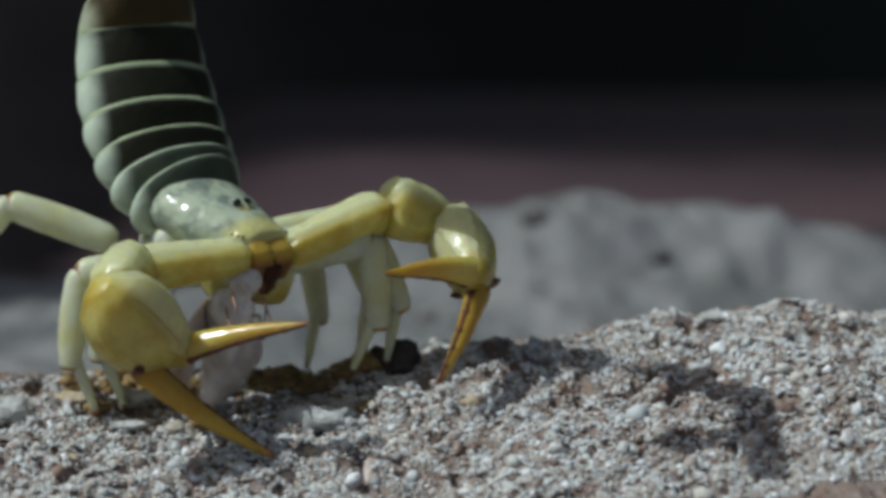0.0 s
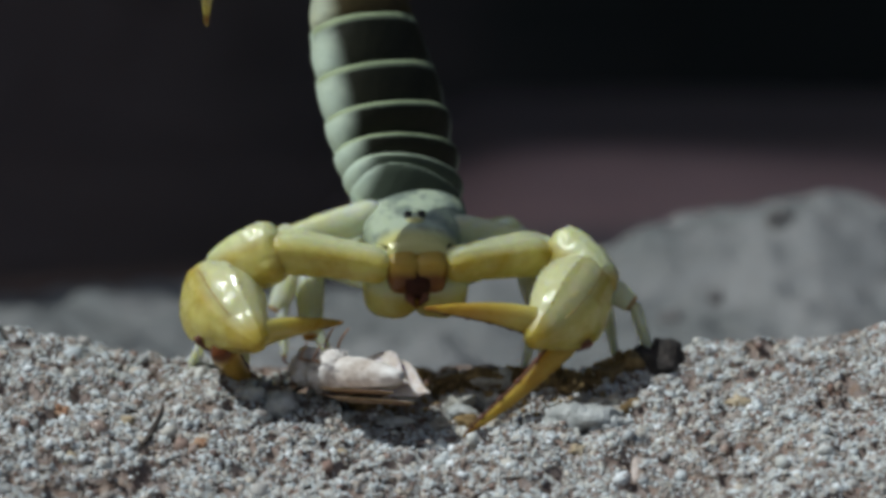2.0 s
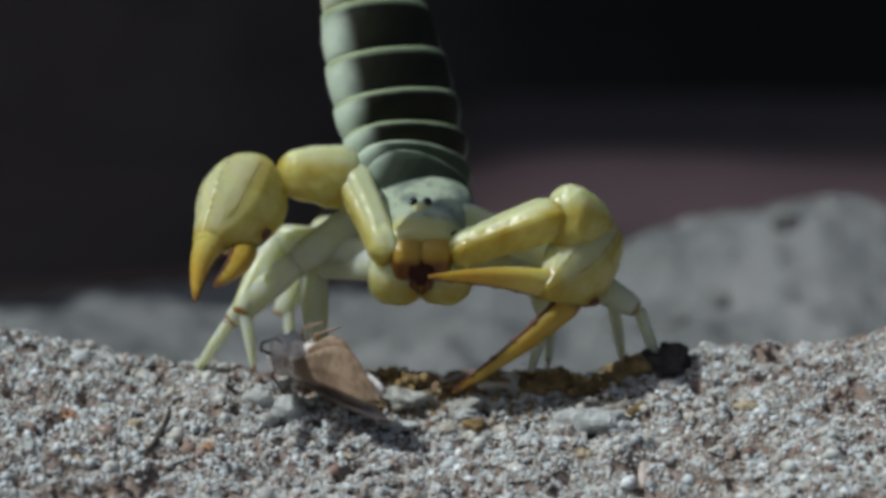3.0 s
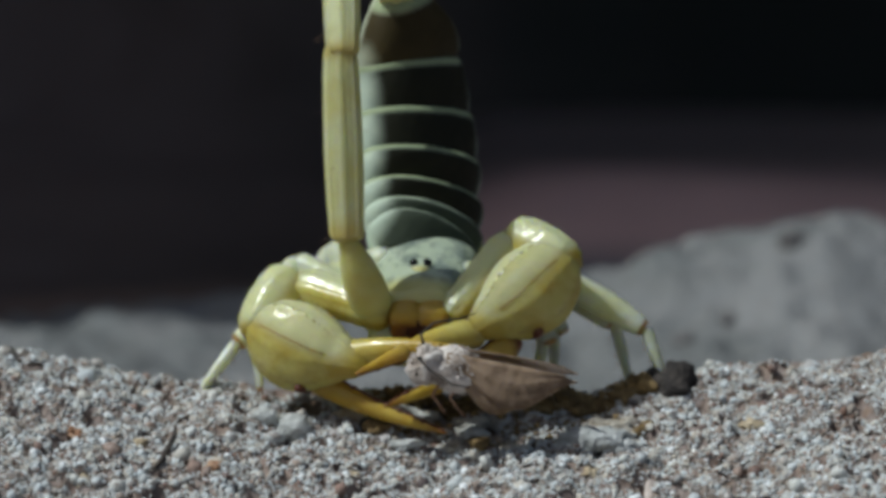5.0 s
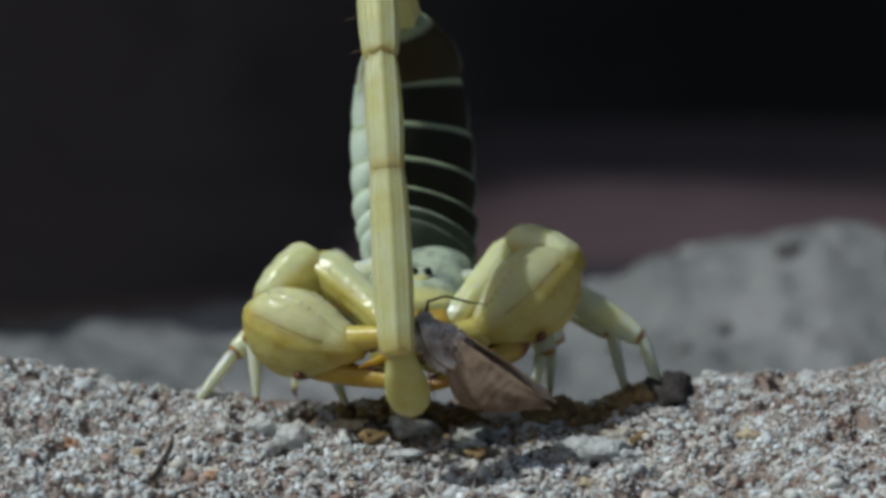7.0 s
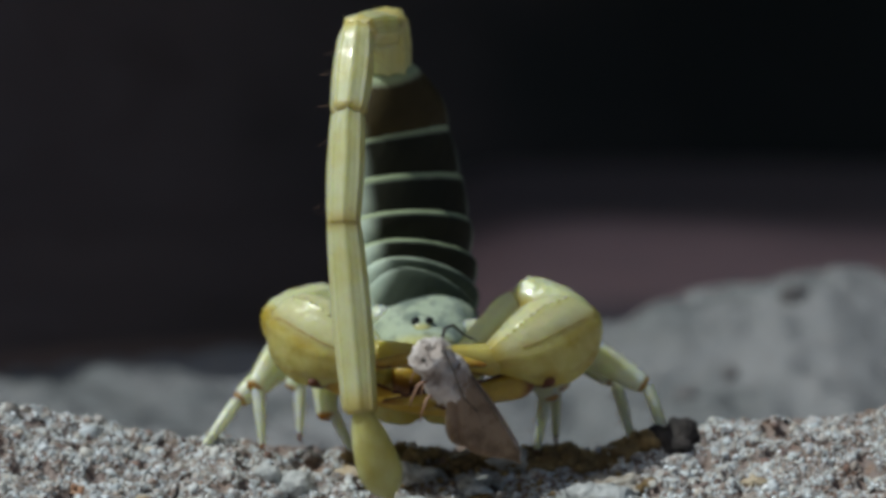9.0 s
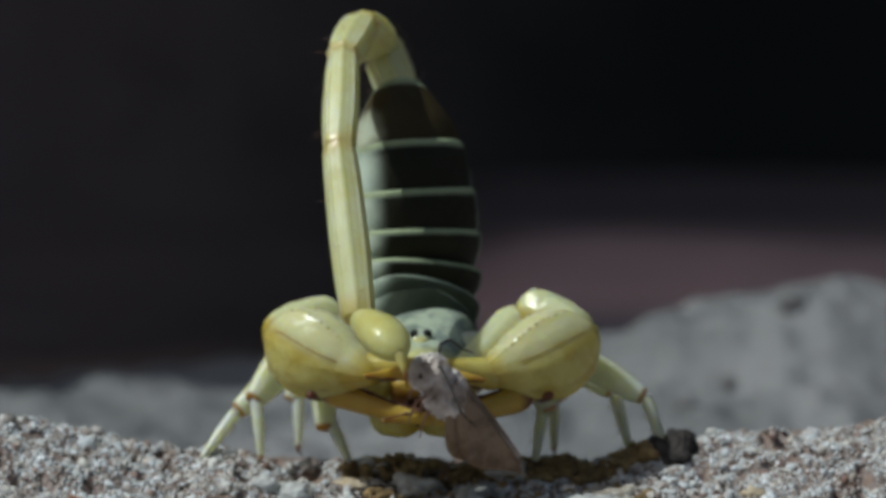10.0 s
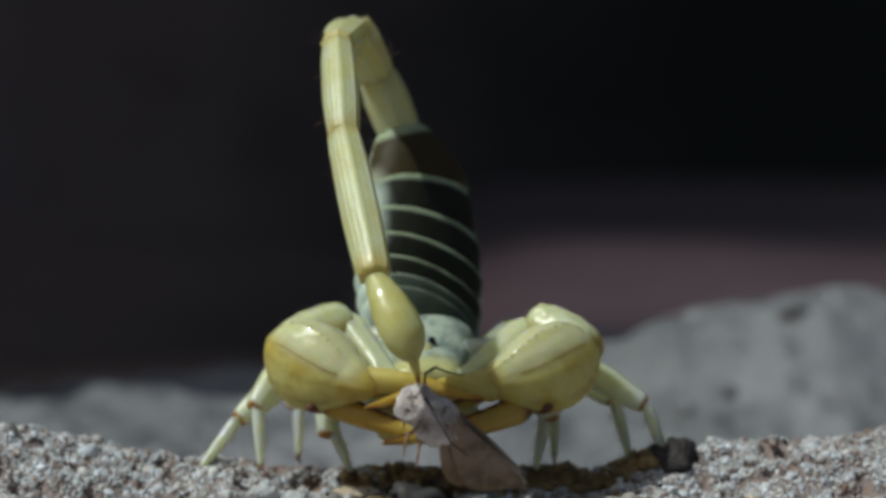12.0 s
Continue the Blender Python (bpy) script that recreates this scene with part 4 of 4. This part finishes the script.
def arm_parts(side):
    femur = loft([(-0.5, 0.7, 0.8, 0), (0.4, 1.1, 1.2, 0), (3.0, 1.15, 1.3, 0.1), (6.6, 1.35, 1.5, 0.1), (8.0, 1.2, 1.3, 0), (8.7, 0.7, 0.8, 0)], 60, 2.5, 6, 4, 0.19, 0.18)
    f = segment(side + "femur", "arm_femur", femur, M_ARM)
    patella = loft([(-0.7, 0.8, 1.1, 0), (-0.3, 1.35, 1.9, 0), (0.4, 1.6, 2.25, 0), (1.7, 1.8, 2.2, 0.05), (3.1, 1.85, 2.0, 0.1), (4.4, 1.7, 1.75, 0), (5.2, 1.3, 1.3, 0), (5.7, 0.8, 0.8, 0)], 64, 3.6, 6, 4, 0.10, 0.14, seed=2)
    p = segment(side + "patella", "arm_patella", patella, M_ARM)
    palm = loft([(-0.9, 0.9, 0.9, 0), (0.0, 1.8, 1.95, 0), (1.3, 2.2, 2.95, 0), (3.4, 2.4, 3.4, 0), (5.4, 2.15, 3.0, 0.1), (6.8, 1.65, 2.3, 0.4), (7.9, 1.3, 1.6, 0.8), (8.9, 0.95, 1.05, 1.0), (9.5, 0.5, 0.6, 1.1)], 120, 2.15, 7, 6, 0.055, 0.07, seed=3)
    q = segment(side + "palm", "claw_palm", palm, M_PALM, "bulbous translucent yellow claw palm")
    part("hinge", ball((5.5, 0.0, -2.3), 0.62, squash=(1, 3.4, 0.9)), M_TOOTH, q, "dark brown finger hinge")
    knob = bmesh.new()
    rng = random.Random(4)
    for th in (math.pi / 3, 2 * math.pi / 3):
        x = 0.5
        while x < 6.5:
            x += rng.uniform(0.25, 0.75)
            aa, bb = (float(np.interp(x, [0.0, 1.3, 3.4, 5.4, 6.8], v)) for v in ((1.8, 2.2, 2.4, 2.15, 1.65), (1.9, 2.95, 3.35, 3.0, 2.5)))
            cu, cv = math.cos(th), math.sin(th)
            ball((x, 1.09 * aa * math.copysign(abs(cu) ** 0.93, cu), 1.09 * bb * math.copysign(abs(cv) ** 0.93, cv)), rng.uniform(0.07, 0.14), knob, 1, squash=(1.5, 1, 1))
    part("granulation", knob, M_GRANULE, q, "row of shiny granules")
    for th in (0.30, math.pi - 0.30, -0.75, math.pi + 0.75):
        line = []
        for x in np.linspace(0.5, 6.7, 12):
            aa, bb = (float(np.interp(x, [0.0, 1.3, 3.4, 5.4, 6.8], v)) for v in ((1.8, 2.2, 2.4, 2.15, 1.65), (1.9, 2.95, 3.35, 3.0, 2.3)))
            cu, cv = math.cos(th), math.sin(th)
            mid = float(np.interp(x, [3.4, 5.4, 6.8], [0.0, 0.1, 0.4]))
            line.append((x, 1.0 * aa * math.copysign(abs(cu) ** 0.93, cu), mid + 1.0 * bb * math.copysign(abs(cv) ** 0.93, cv)))
        part("keel", tube(line, [0.05] + [0.075] * 10 + [0.05], 6), M_KEEL, q, "thin amber ridge")
    for name, ln, sg, label, thick, mat in (("fixed_finger", 10.2, 1, "amber fixed claw finger", 1.05, M_FIXED), ("movable_finger", 11.4, -1, "amber brown movable claw finger with dark tip", 0.95, M_FINGER)):
        st = [(-0.9, thick * 0.6, thick * 0.6, 0)]
        for u in (0.0, 0.15, 0.35, 0.55, 0.75, 0.9, 1.0):
            r = thick * (1 - u) ** 0.8 + 0.1
            st.append((ln * u, r * 0.85, r, sg * 0.5 * math.sin(math.pi * u) * (0.9 - 0.35 * u)))
        g = segment(side + name, name, loft(st, 24, 2.3, 4, 4, 0.08, 0.05, seed=6), mat, label)
        teeth = bmesh.new()
        for i in range(30):
            u = 0.10 + 0.87 * i / 29
            r = thick * (1 - u) ** 0.8 + 0.1
            bow = sg * 0.5 * math.sin(math.pi * u) * (0.9 - 0.35 * u)
            ball((ln * u, 0, bow - sg * r * 1.0), 0.12 + 0.10 * (1 - u) + (0.07 if i % 6 == 0 else 0), teeth, 1, squash=(1.6, 1.3, 0.9))
        tagged(part("dentition", teeth, M_TOOTH, g, "row of dark brown teeth"), kind="stuff")


def leg_parts(key, k):
    a = segment(key + "femur", "leg_femur", loft([(-0.4, 0.6, 0.7, 0), (0.5, 0.95, 1.15, 0), (4 * k, 0.92, 1.25, 0.05), (8.3 * k - 0.9, 0.95, 1.15, 0), (8.3 * k - 0.1, 0.85, 0.95, 0), (8.3 * k + 0.3, 0.5, 0.55, 0)], 20, 2.5, 4, 4, 0.06, 0.06), M_LEG)
    b = segment(key + "tibia", "leg_tibia", loft([(-0.3, 0.6, 0.65, 0), (0.5, 0.88, 0.98, 0), (3.4 * k, 0.88, 1.06, 0.05), (6.2 * k, 0.72, 0.82, 0), (6.9 * k, 0.52, 0.56, 0)], 20, 2.5, 4, 4, 0.06, 0.06), M_LEG)
    c = segment(key + "tarsus", "leg_tarsus", loft([(-0.2, 0.4, 0.42, 0), (0.5, 0.48, 0.5, 0), (2.6, 0.42, 0.44, 0), (3.6, 0.34, 0.36, 0), (4.9, 0.22, 0.25, 0), (5.1, 0.1, 0.1, 0)], 12), M_LEG)
    part("knee", ball((0.1, 0, 0.5), 0.26, squash=(1, 2.2, 1), jag=0.3), M_TOOTH, b, "brown knee spot")
    part("ankle", ball((0.0, 0, 0.2), 0.2, squash=(1, 2.0, 1), jag=0.3), M_TOOTH, c, "brown ankle spot")
    for s in (-1, 1):
        part("foot_claw", tube([(4.8, 0.1 * s, 0), (5.3, 0.3 * s, 0.05), (5.7, 0.4 * s, -0.25)], [0.12, 0.08, 0.02], 6), M_TOOTH, c)
    hairs = bmesh.new()
    rng = random.Random(11)
    for i in range(8):
        p = Vector((rng.uniform(0.5, 4.5), 0, -0.4))
        tube([p, p + Vector((0.3, rng.uniform(-0.3, 0.3), -0.5))], [0.03, 0.01], 4, hairs)
    part("fringe", hairs, M_HAIR, c)


head_parts()
back_parts()
tail_parts()
for _side in "RL":
    arm_parts(_side)
# where each leg joins the body (along, aside), and where its foot stands at 0 s, 0.5 s, 1 s and from 2 s on
LEGS = {
    "R1": (1.6, 2.7, [(13.5, 2.0), (13.5, 2.0), (7.0, 4.0), (6.6, 5.0)]),
    "R2": (3.2, 3.2, [(16.5, 3.5), (16.5, 3.5), (16.6, 4.5), (17.0, 5.3)]),
    "R3": (4.8, 3.4, [(14.6, 8.0), (14.6, 8.0), (14.4, 8.0), (14.3, 8.2)]),
    "R4": (6.2, 3.4, [(10.5, 12.0), (10.5, 12.0), (9.0, 12.0), (8.5, 12.5)]),
    "L1": (1.6, 2.7, [(-3.0, 0.0), (-3.0, 0.0), (-6.5, 2.5), (-7.0, 4.2)]),
    "L2": (3.2, 3.2, [(-5.0, -1.5), (-5.2, -1.5), (-14.0, 2.5), (-14.4, 3.6)]),
    "L3": (4.8, 3.4, [(-19.0, 6.0), (-18.8, 6.0), (-18.6, 5.0), (-18.9, 5.6)]),
    "L4": (6.2, 3.4, [(-2.0, 12.0), (-2.0, 12.0), (-11.0, 12.0), (-12.0, 12.5)]),
}
LONG = {"1": 1.0, "2": 1.05, "3": 1.0, "4": 1.1}
for _key in LEGS:
    leg_parts(_key, LONG[_key[1]])


def axes(a, x, z):
    """A pose at a (millimetres) with its x axis along x and its z axis near z."""
    x = x.normalized()
    z = (z - x * z.dot(x)).normalized()
    m = Matrix((x, z.cross(x), z)).transposed().to_4x4()
    m.translation = a * MM
    return m


def bend(p, t):
    u = 1 - t
    return p[0] * u ** 3 + p[1] * 3 * u * u * t + p[2] * 3 * u * t * t + p[3] * t ** 3


def knee(hip, foot, a, b, out=0.55, back=0.0, aside=0.0):
    """The knee of a leg whose two spans are a and b, bent upwards, a little outwards and back."""
    d = foot - hip
    ln = min(d.length, (a + b) * 0.995)
    dn = d.normalized()
    up = Vector((0, 0, 1)) + Vector((d.x, d.y, 0)).normalized() * out + Vector((-aside, back, 0))
    up = (up - dn * up.dot(dn)).normalized()
    c = (a * a - b * b + ln * ln) / (2 * ln)
    return hip + dn * c + up * math.sqrt(max(a * a - c * c, 0))


def scorpion_pose(i):
    """World poses of the whole and of each part at TIMES[i]."""
    J = {k: Vector(v[i]) for k, v in JOINT.items()}
    a = radians(YAW[i])
    fwd, side, up = Vector((math.sin(a), -math.cos(a), 0)), Vector((math.cos(a), math.sin(a), 0)), Vector((0, 0, 1))
    out = {}
    x = (-fwd * math.cos(radians(24)) + up * math.sin(radians(24)))
    z = side.cross(x)
    o = J["E"] - x * 3.5 - z * 2.25
    out["carapace"] = axes(o, x, z)
    root = axes(Vector((o.x, o.y, float(ground_height(o.x, o.y)))), fwd, up)
    start = o + x * 7.6
    end = (J["T1"] - J["M7"]).normalized()
    p = [start, start + x * 5.5, J["M7"] - end * 7.0, J["M7"]]
    dense = [bend(p, k / 60) for k in range(61)]
    run = [0.0]
    for u, v in zip(dense, dense[1:]):
        run.append(run[-1] + (v - u).length)
    stops = np.cumsum([0] + SPANS) / sum(SPANS) * run[-1]
    pts = [Vector([np.interp(s, run, [q[c] for q in dense]) for c in range(3)]) for s in stops]
    for k in range(7):
        d = pts[k + 1] - pts[k]
        out["back%d" % k] = axes(pts[k], d, side.cross(d).normalized() + side * (0.78 * (1 - YAW[i] / 46) - 0.3 * YAW[i] / 46))
    chain = [J[k] for k in ("M7", "T1", "T2", "T3", "T4", "T5", "TV")]
    for k in range(6):
        d = chain[k + 1] - chain[k]
        out["tail%d" % k if k < 5 else "telson"] = axes(chain[k], d, side.cross(d))
    for s in "RL":
        p0, p1, p2, p3, p4, p5 = (J[s + str(k)] for k in range(6))
        out[s + "femur"] = axes(p0, p1 - p0, up - fwd * 0.3)
        out[s + "patella"] = axes(p1, p2 - p1, up - fwd * 0.3)
        ax = (p3 - p2).normalized()
        pl = (p4 - p3).normalized() - (p5 - p3).normalized()
        pl = pl + up * 0.3
        pl = (pl - ax * pl.dot(ax)).normalized()
        out[s + "palm"] = axes(p2, ax, pl)
        b4, b5 = p3 + pl * 0.9 + ax * 0.1, p3 - pl * 1.75 - ax * 1.3
        out[s + "fixed_finger"] = axes(b4, p4 - b4, pl)
        out[s + "movable_finger"] = axes(b5, p5 - b5, pl)
    t = TIMES[i]
    for key, (along, aside, feet) in LEGS.items():
        sg = 1 if key[0] == "R" else -1
        hip = o + x * along + side * sg * aside - z * 2.2
        if key == "L3" and t < 1:
            hip = Vector((-4.5, 6.5, 8.0))
        elif key == "L3":
            hip = o + x * 6.0 - side * (4.2 if t == 1 else 2.8) + z * (2.2 if t == 1 else 1.0)
        elif key == "R2" and t >= 1:
            hip = o + x * 4.6 + side * 3.0 + z * 0.4
        fx, fy = (float(np.interp(t, [0, 0.5, 1, 2], [f[c] for f in feet])) for c in range(2))
        foot = Vector((fx, fy, float(ground_height(fx, fy)) + 0.3))
        if key == "L3" and t < 1:
            foot.z = 2.0
        n = knee(hip, foot, 8.3 * LONG[key[1]], 6.6 * LONG[key[1]] + 4.6, 1.7 if key[1] in "12" else 1.1, (0.0 if t < 1 else 1.5 if key != "L3" else 0.0 if t < 3.6 else 4.0), 4.0 * (key == "L2" and t < 1))
        outw = Vector(((foot - hip).x, (foot - hip).y, 0)).normalized()
        n2 = n.lerp(foot, 0.6) + outw * (0.7 if key == "L3" else 1.6) + up * (0.2 if key == "L3" else 1.2)
        out[key + "femur"] = axes(hip, n - hip, up)
        out[key + "tibia"] = axes(n, n2 - n, up + outw)
        out[key + "tarsus"] = axes(n2, foot - n2, up + outw)
    return root, out


# ---- the moth ----
moth = tagged(new("moth"), "brown and white moth with folded dusty wings, caught in claws", "moth")
part("thorax", ball((-1.6, 0, 0.0), 1.7, jag=0.35, sub=3, seed=3, squash=(1.25, 1, 0.95)), M_FUZZ, moth, "whitish furry thorax")
head = part("head", ball((0.6, 0, -0.1), 1.45, jag=0.5, sub=3, seed=8, squash=(0.9, 1.05, 1)), M_FUZZ, moth)
for _s in (-1, 1):
    part("eye", ball((1.25, 0.95 * _s, -0.3), 0.24), M_EYE, head, "dark rounded eye")
    part("antenna", tube([(1.0, 0.5 * _s, 0.9), (1.5, 1.5 * _s, 1.5), (0.6, 3.0 * _s, 1.7), (-1.2, 4.2 * _s, 1.6), (-2.4, 4.7 * _s, 2.0)], [0.13, 0.12, 0.1, 0.08, 0.04], 6), M_TWIG, head, "dark thin feeler")
part("abdomen", loft([(-2.5, 1.2, 1.15, -0.1), (-4.5, 1.25, 1.15, -0.25), (-7.0, 0.9, 0.85, -0.35), (-8.8, 0.35, 0.35, -0.4)], 16, rough=0.12), M_FUZZ, moth)


def fur(c, r, count, length, seed):
    rng = random.Random(seed)
    bm = bmesh.new()
    for _ in range(count):
        d = Vector((rng.gauss(0, 1), rng.gauss(0, 1), rng.gauss(0, 1))).normalized()
        p = Vector(c) + Vector((d.x * r[0], d.y * r[1], d.z * r[2]))
        lean = Vector((-0.5, 0, 0.1)) + Vector((rng.uniform(-0.3, 0.3), rng.uniform(-0.3, 0.3), rng.uniform(-0.3, 0.3)))
        tip = p + (d + lean).normalized() * length * rng.uniform(0.5, 1.2)
        tube([p - d * 0.15, p.lerp(tip, 0.5) + d * 0.05, tip], [0.075, 0.06, 0.012], 4, bm)
    return bm


part("fur", fur((-1.6, 0, 0.0), (1.9, 1.55, 1.45), 600, 0.42, 1), M_FUZZ, moth, "tufted whitish fur")
part("tuft", fur((0.6, 0, 0.0), (1.2, 1.25, 1.25), 420, 0.45, 2), M_FUZZ, head)
for _s in (-1, 1):
    for _k in range(2):
        part("leg", tube([(-0.6 - _k * 1.3, 0.6 * _s, -0.9), (-0.1 - _k * 1.3, 1.5 * _s, -1.6), (-0.9 - _k * 1.4, 1.5 * _s, -2.6), (-1.4 - _k * 1.5, 1.6 * _s, -3.1)], [0.14, 0.12, 0.08, 0.04], 6), M_HAIR, moth)


def wing(s, length, width, thick, sag):
    """A thin curved wing that runs back from its root at the origin; s: its side."""
    bm = bmesh.new()
    nu, nv = 16, 8
    top, low = [], []
    for i in range(nu + 1):
        u = i / nu
        w = width * (0.30 + 0.70 * smooth(0, 0.5, u)) * (1 - 0.95 * float(smooth(0.55, 1.05, u)))
        for rows, dz in ((top, thick), (low, -thick)):
            line = []
            for k in range(nv + 1):
                v = k / nv
                y = s * w * v
                z = -sag * v ** 2 * w + 0.25 * math.sin(3 * u + 2 * v) + 0.07 * math.sin(17 * v) + dz * (1 - 0.7 * abs(2 * v - 1))
                line.append(bm.verts.new((-length * u - 1.2 * v * u, y, z)))
            rows.append(line)
    for i in range(nu):
        for k in range(nv):
            bm.faces.new((top[i][k], top[i + 1][k], top[i + 1][k + 1], top[i][k + 1]))
            bm.faces.new((low[i][k], low[i][k + 1], low[i + 1][k + 1], low[i + 1][k])).material_index = 1
        bm.faces.new((top[i][0], low[i][0], low[i + 1][0], top[i + 1][0]))
        bm.faces.new((top[i][nv], top[i + 1][nv], low[i + 1][nv], low[i][nv]))
    for k in range(nv):
        bm.faces.new((top[0][k], top[0][k + 1], low[0][k + 1], low[0][k]))
        bm.faces.new((top[nu][k], low[nu][k], low[nu][k + 1], top[nu][k + 1]))
    return bm


WINGS = {}
for _s in (-1, 1):
    WINGS["fore", _s] = part("forewing", wing(_s, 8.7, 3.2, 0.10, 0.10), M_WING, moth, "mottled brown and white wing")
    WINGS["hind", _s] = part("hindwing", wing(_s, 6.8, 3.3, 0.07, 0.10), M_WING, moth, "plain brown hind wing")
for _w in WINGS.values():
    _w.data.materials.append(M_PALE)
# head and wing-tip places in millimetres, the way its back faces, how far the wings are spread and how steeply they fold
MOTH = [
    (0, (5.2, -3.0, 5.4), (3.1, -3.0, -1.3), (-0.5, 0.8, 0.1), 5, 14),
    (0.3, (1.0, -3.5, 0.5), (5.5, -3.5, -2.6), (-0.4, 0.5, -0.75), 5, 14),
    (0.5, (-3.1, -4.0, -2.3), (4.0, -4.0, -2.3), (-0.1, 0.3, -0.95), 5, 14),
    (1, (-4.4, -4.0, -0.4), (-1.0, -9.0, -5.3), (-0.2, 0.55, -0.8), 7, 14),
    (1.5, (-8.3, 1.0, -2.3), (-0.1, -6.0, -1.3), (0.2, 0.25, -0.95), 2, 18),
    (2, (-9.0, 1.0, -1.5), (-0.9, -6.0, -1.5), (0.2, 0.2, -0.95), 2, 18),
    (2.5, (-9.0, 1.0, -0.9), (-1.0, -6.0, -2.4), (0.2, -0.1, -0.95), 2, 26),
    (3, (-11.2, 0.0, 0.0), (-3.6, -6.0, -2.4), (0.0, -0.75, -0.6), 4, 36),
    (3.5, (-7.8, -4.2, 0.8), (-2.1, -6.2, 9.1), (-0.35, -0.9, 0.2), 12, 42),
    (3.7, (-5.8, -3.0, -2.5), (-4.1, -3.0, 10.3), (-0.5, -0.8, 0.1), 0, 42),
    (5.3, (-0.8, -5.0, 1.8), (8.1, -5.0, -1.2), (0.7, -0.4, 0.6), 0, 42),
    (5.5, (-0.8, -5.0, 1.8), (8.1, -5.0, -1.2), (0.7, -0.4, 0.6), 0, 42),
    (6, (-0.4, -6.0, 4.3), (8.2, -6.0, -1.2), (0.75, -0.45, 0.45), 0, 42),
    (6.5, (-0.2, -6.0, 4.4), (8.4, -6.0, -1.0), (0.75, -0.45, 0.45), 0, 42),
    (7.2, (-1.3, -6.0, 4.6), (7.1, -6.0, -1.5), (0.75, -0.45, 0.45), 0, 42),
    (8.8, (-1.1, -8.5, 6.3), (5.4, -4.0, -3.2), (0.92, -0.15, 0.3), 0, 42),
    (9.5, (-0.5, -8.5, 6.3), (5.1, -4.0, -3.1), (0.92, -0.15, 0.3), 0, 42),
    (10, (-1.0, -8.5, 6.0), (5.3, -4.0, -2.9), (0.92, -0.15, 0.3), 0, 42),
    (10.5, (-1.0, -8.5, 4.8), (5.5, -4.0, -3.3), (0.92, -0.15, 0.3), 0, 42),
    (11, (-1.8, -8.5, 4.3), (5.7, -4.0, -3.3), (0.92, -0.15, 0.3), 0, 42),
    (12, (-1.8, -8.5, 4.4), (5.7, -4.0, -3.2), (0.92, -0.15, 0.3), 0, 42),
]


# ---- how things move ----
def motions():
    poses = [scorpion_pose(i) for i in range(len(TIMES))]
    walk(scorpion, [(t, p[0]) for t, p in zip(TIMES, poses)])
    for key, ob in JOINTED.items():
        walk(ob, [(t, p[0].inverted() @ p[1][key]) for t, p in zip(TIMES, poses)])
    walk(moth, [(t, axes(Vector(h), Vector(h) - Vector(q), Vector(u))) for t, h, q, u, s, f in MOTH])
    for (kind, s), ob in WINGS.items():
        rows = []
        for t, h, q, u, spread, fold in MOTH:
            base = pose(-0.6 * MM, s * 0.2 * MM, (1.5 if kind == "fore" else 0.9) * MM, s * (-fold + spread * 0.6), 0, s * (-2 - spread * (0.75 if kind == "fore" else 0.9)))
            rows.append((t, base))
        walk(ob, rows)


motions()
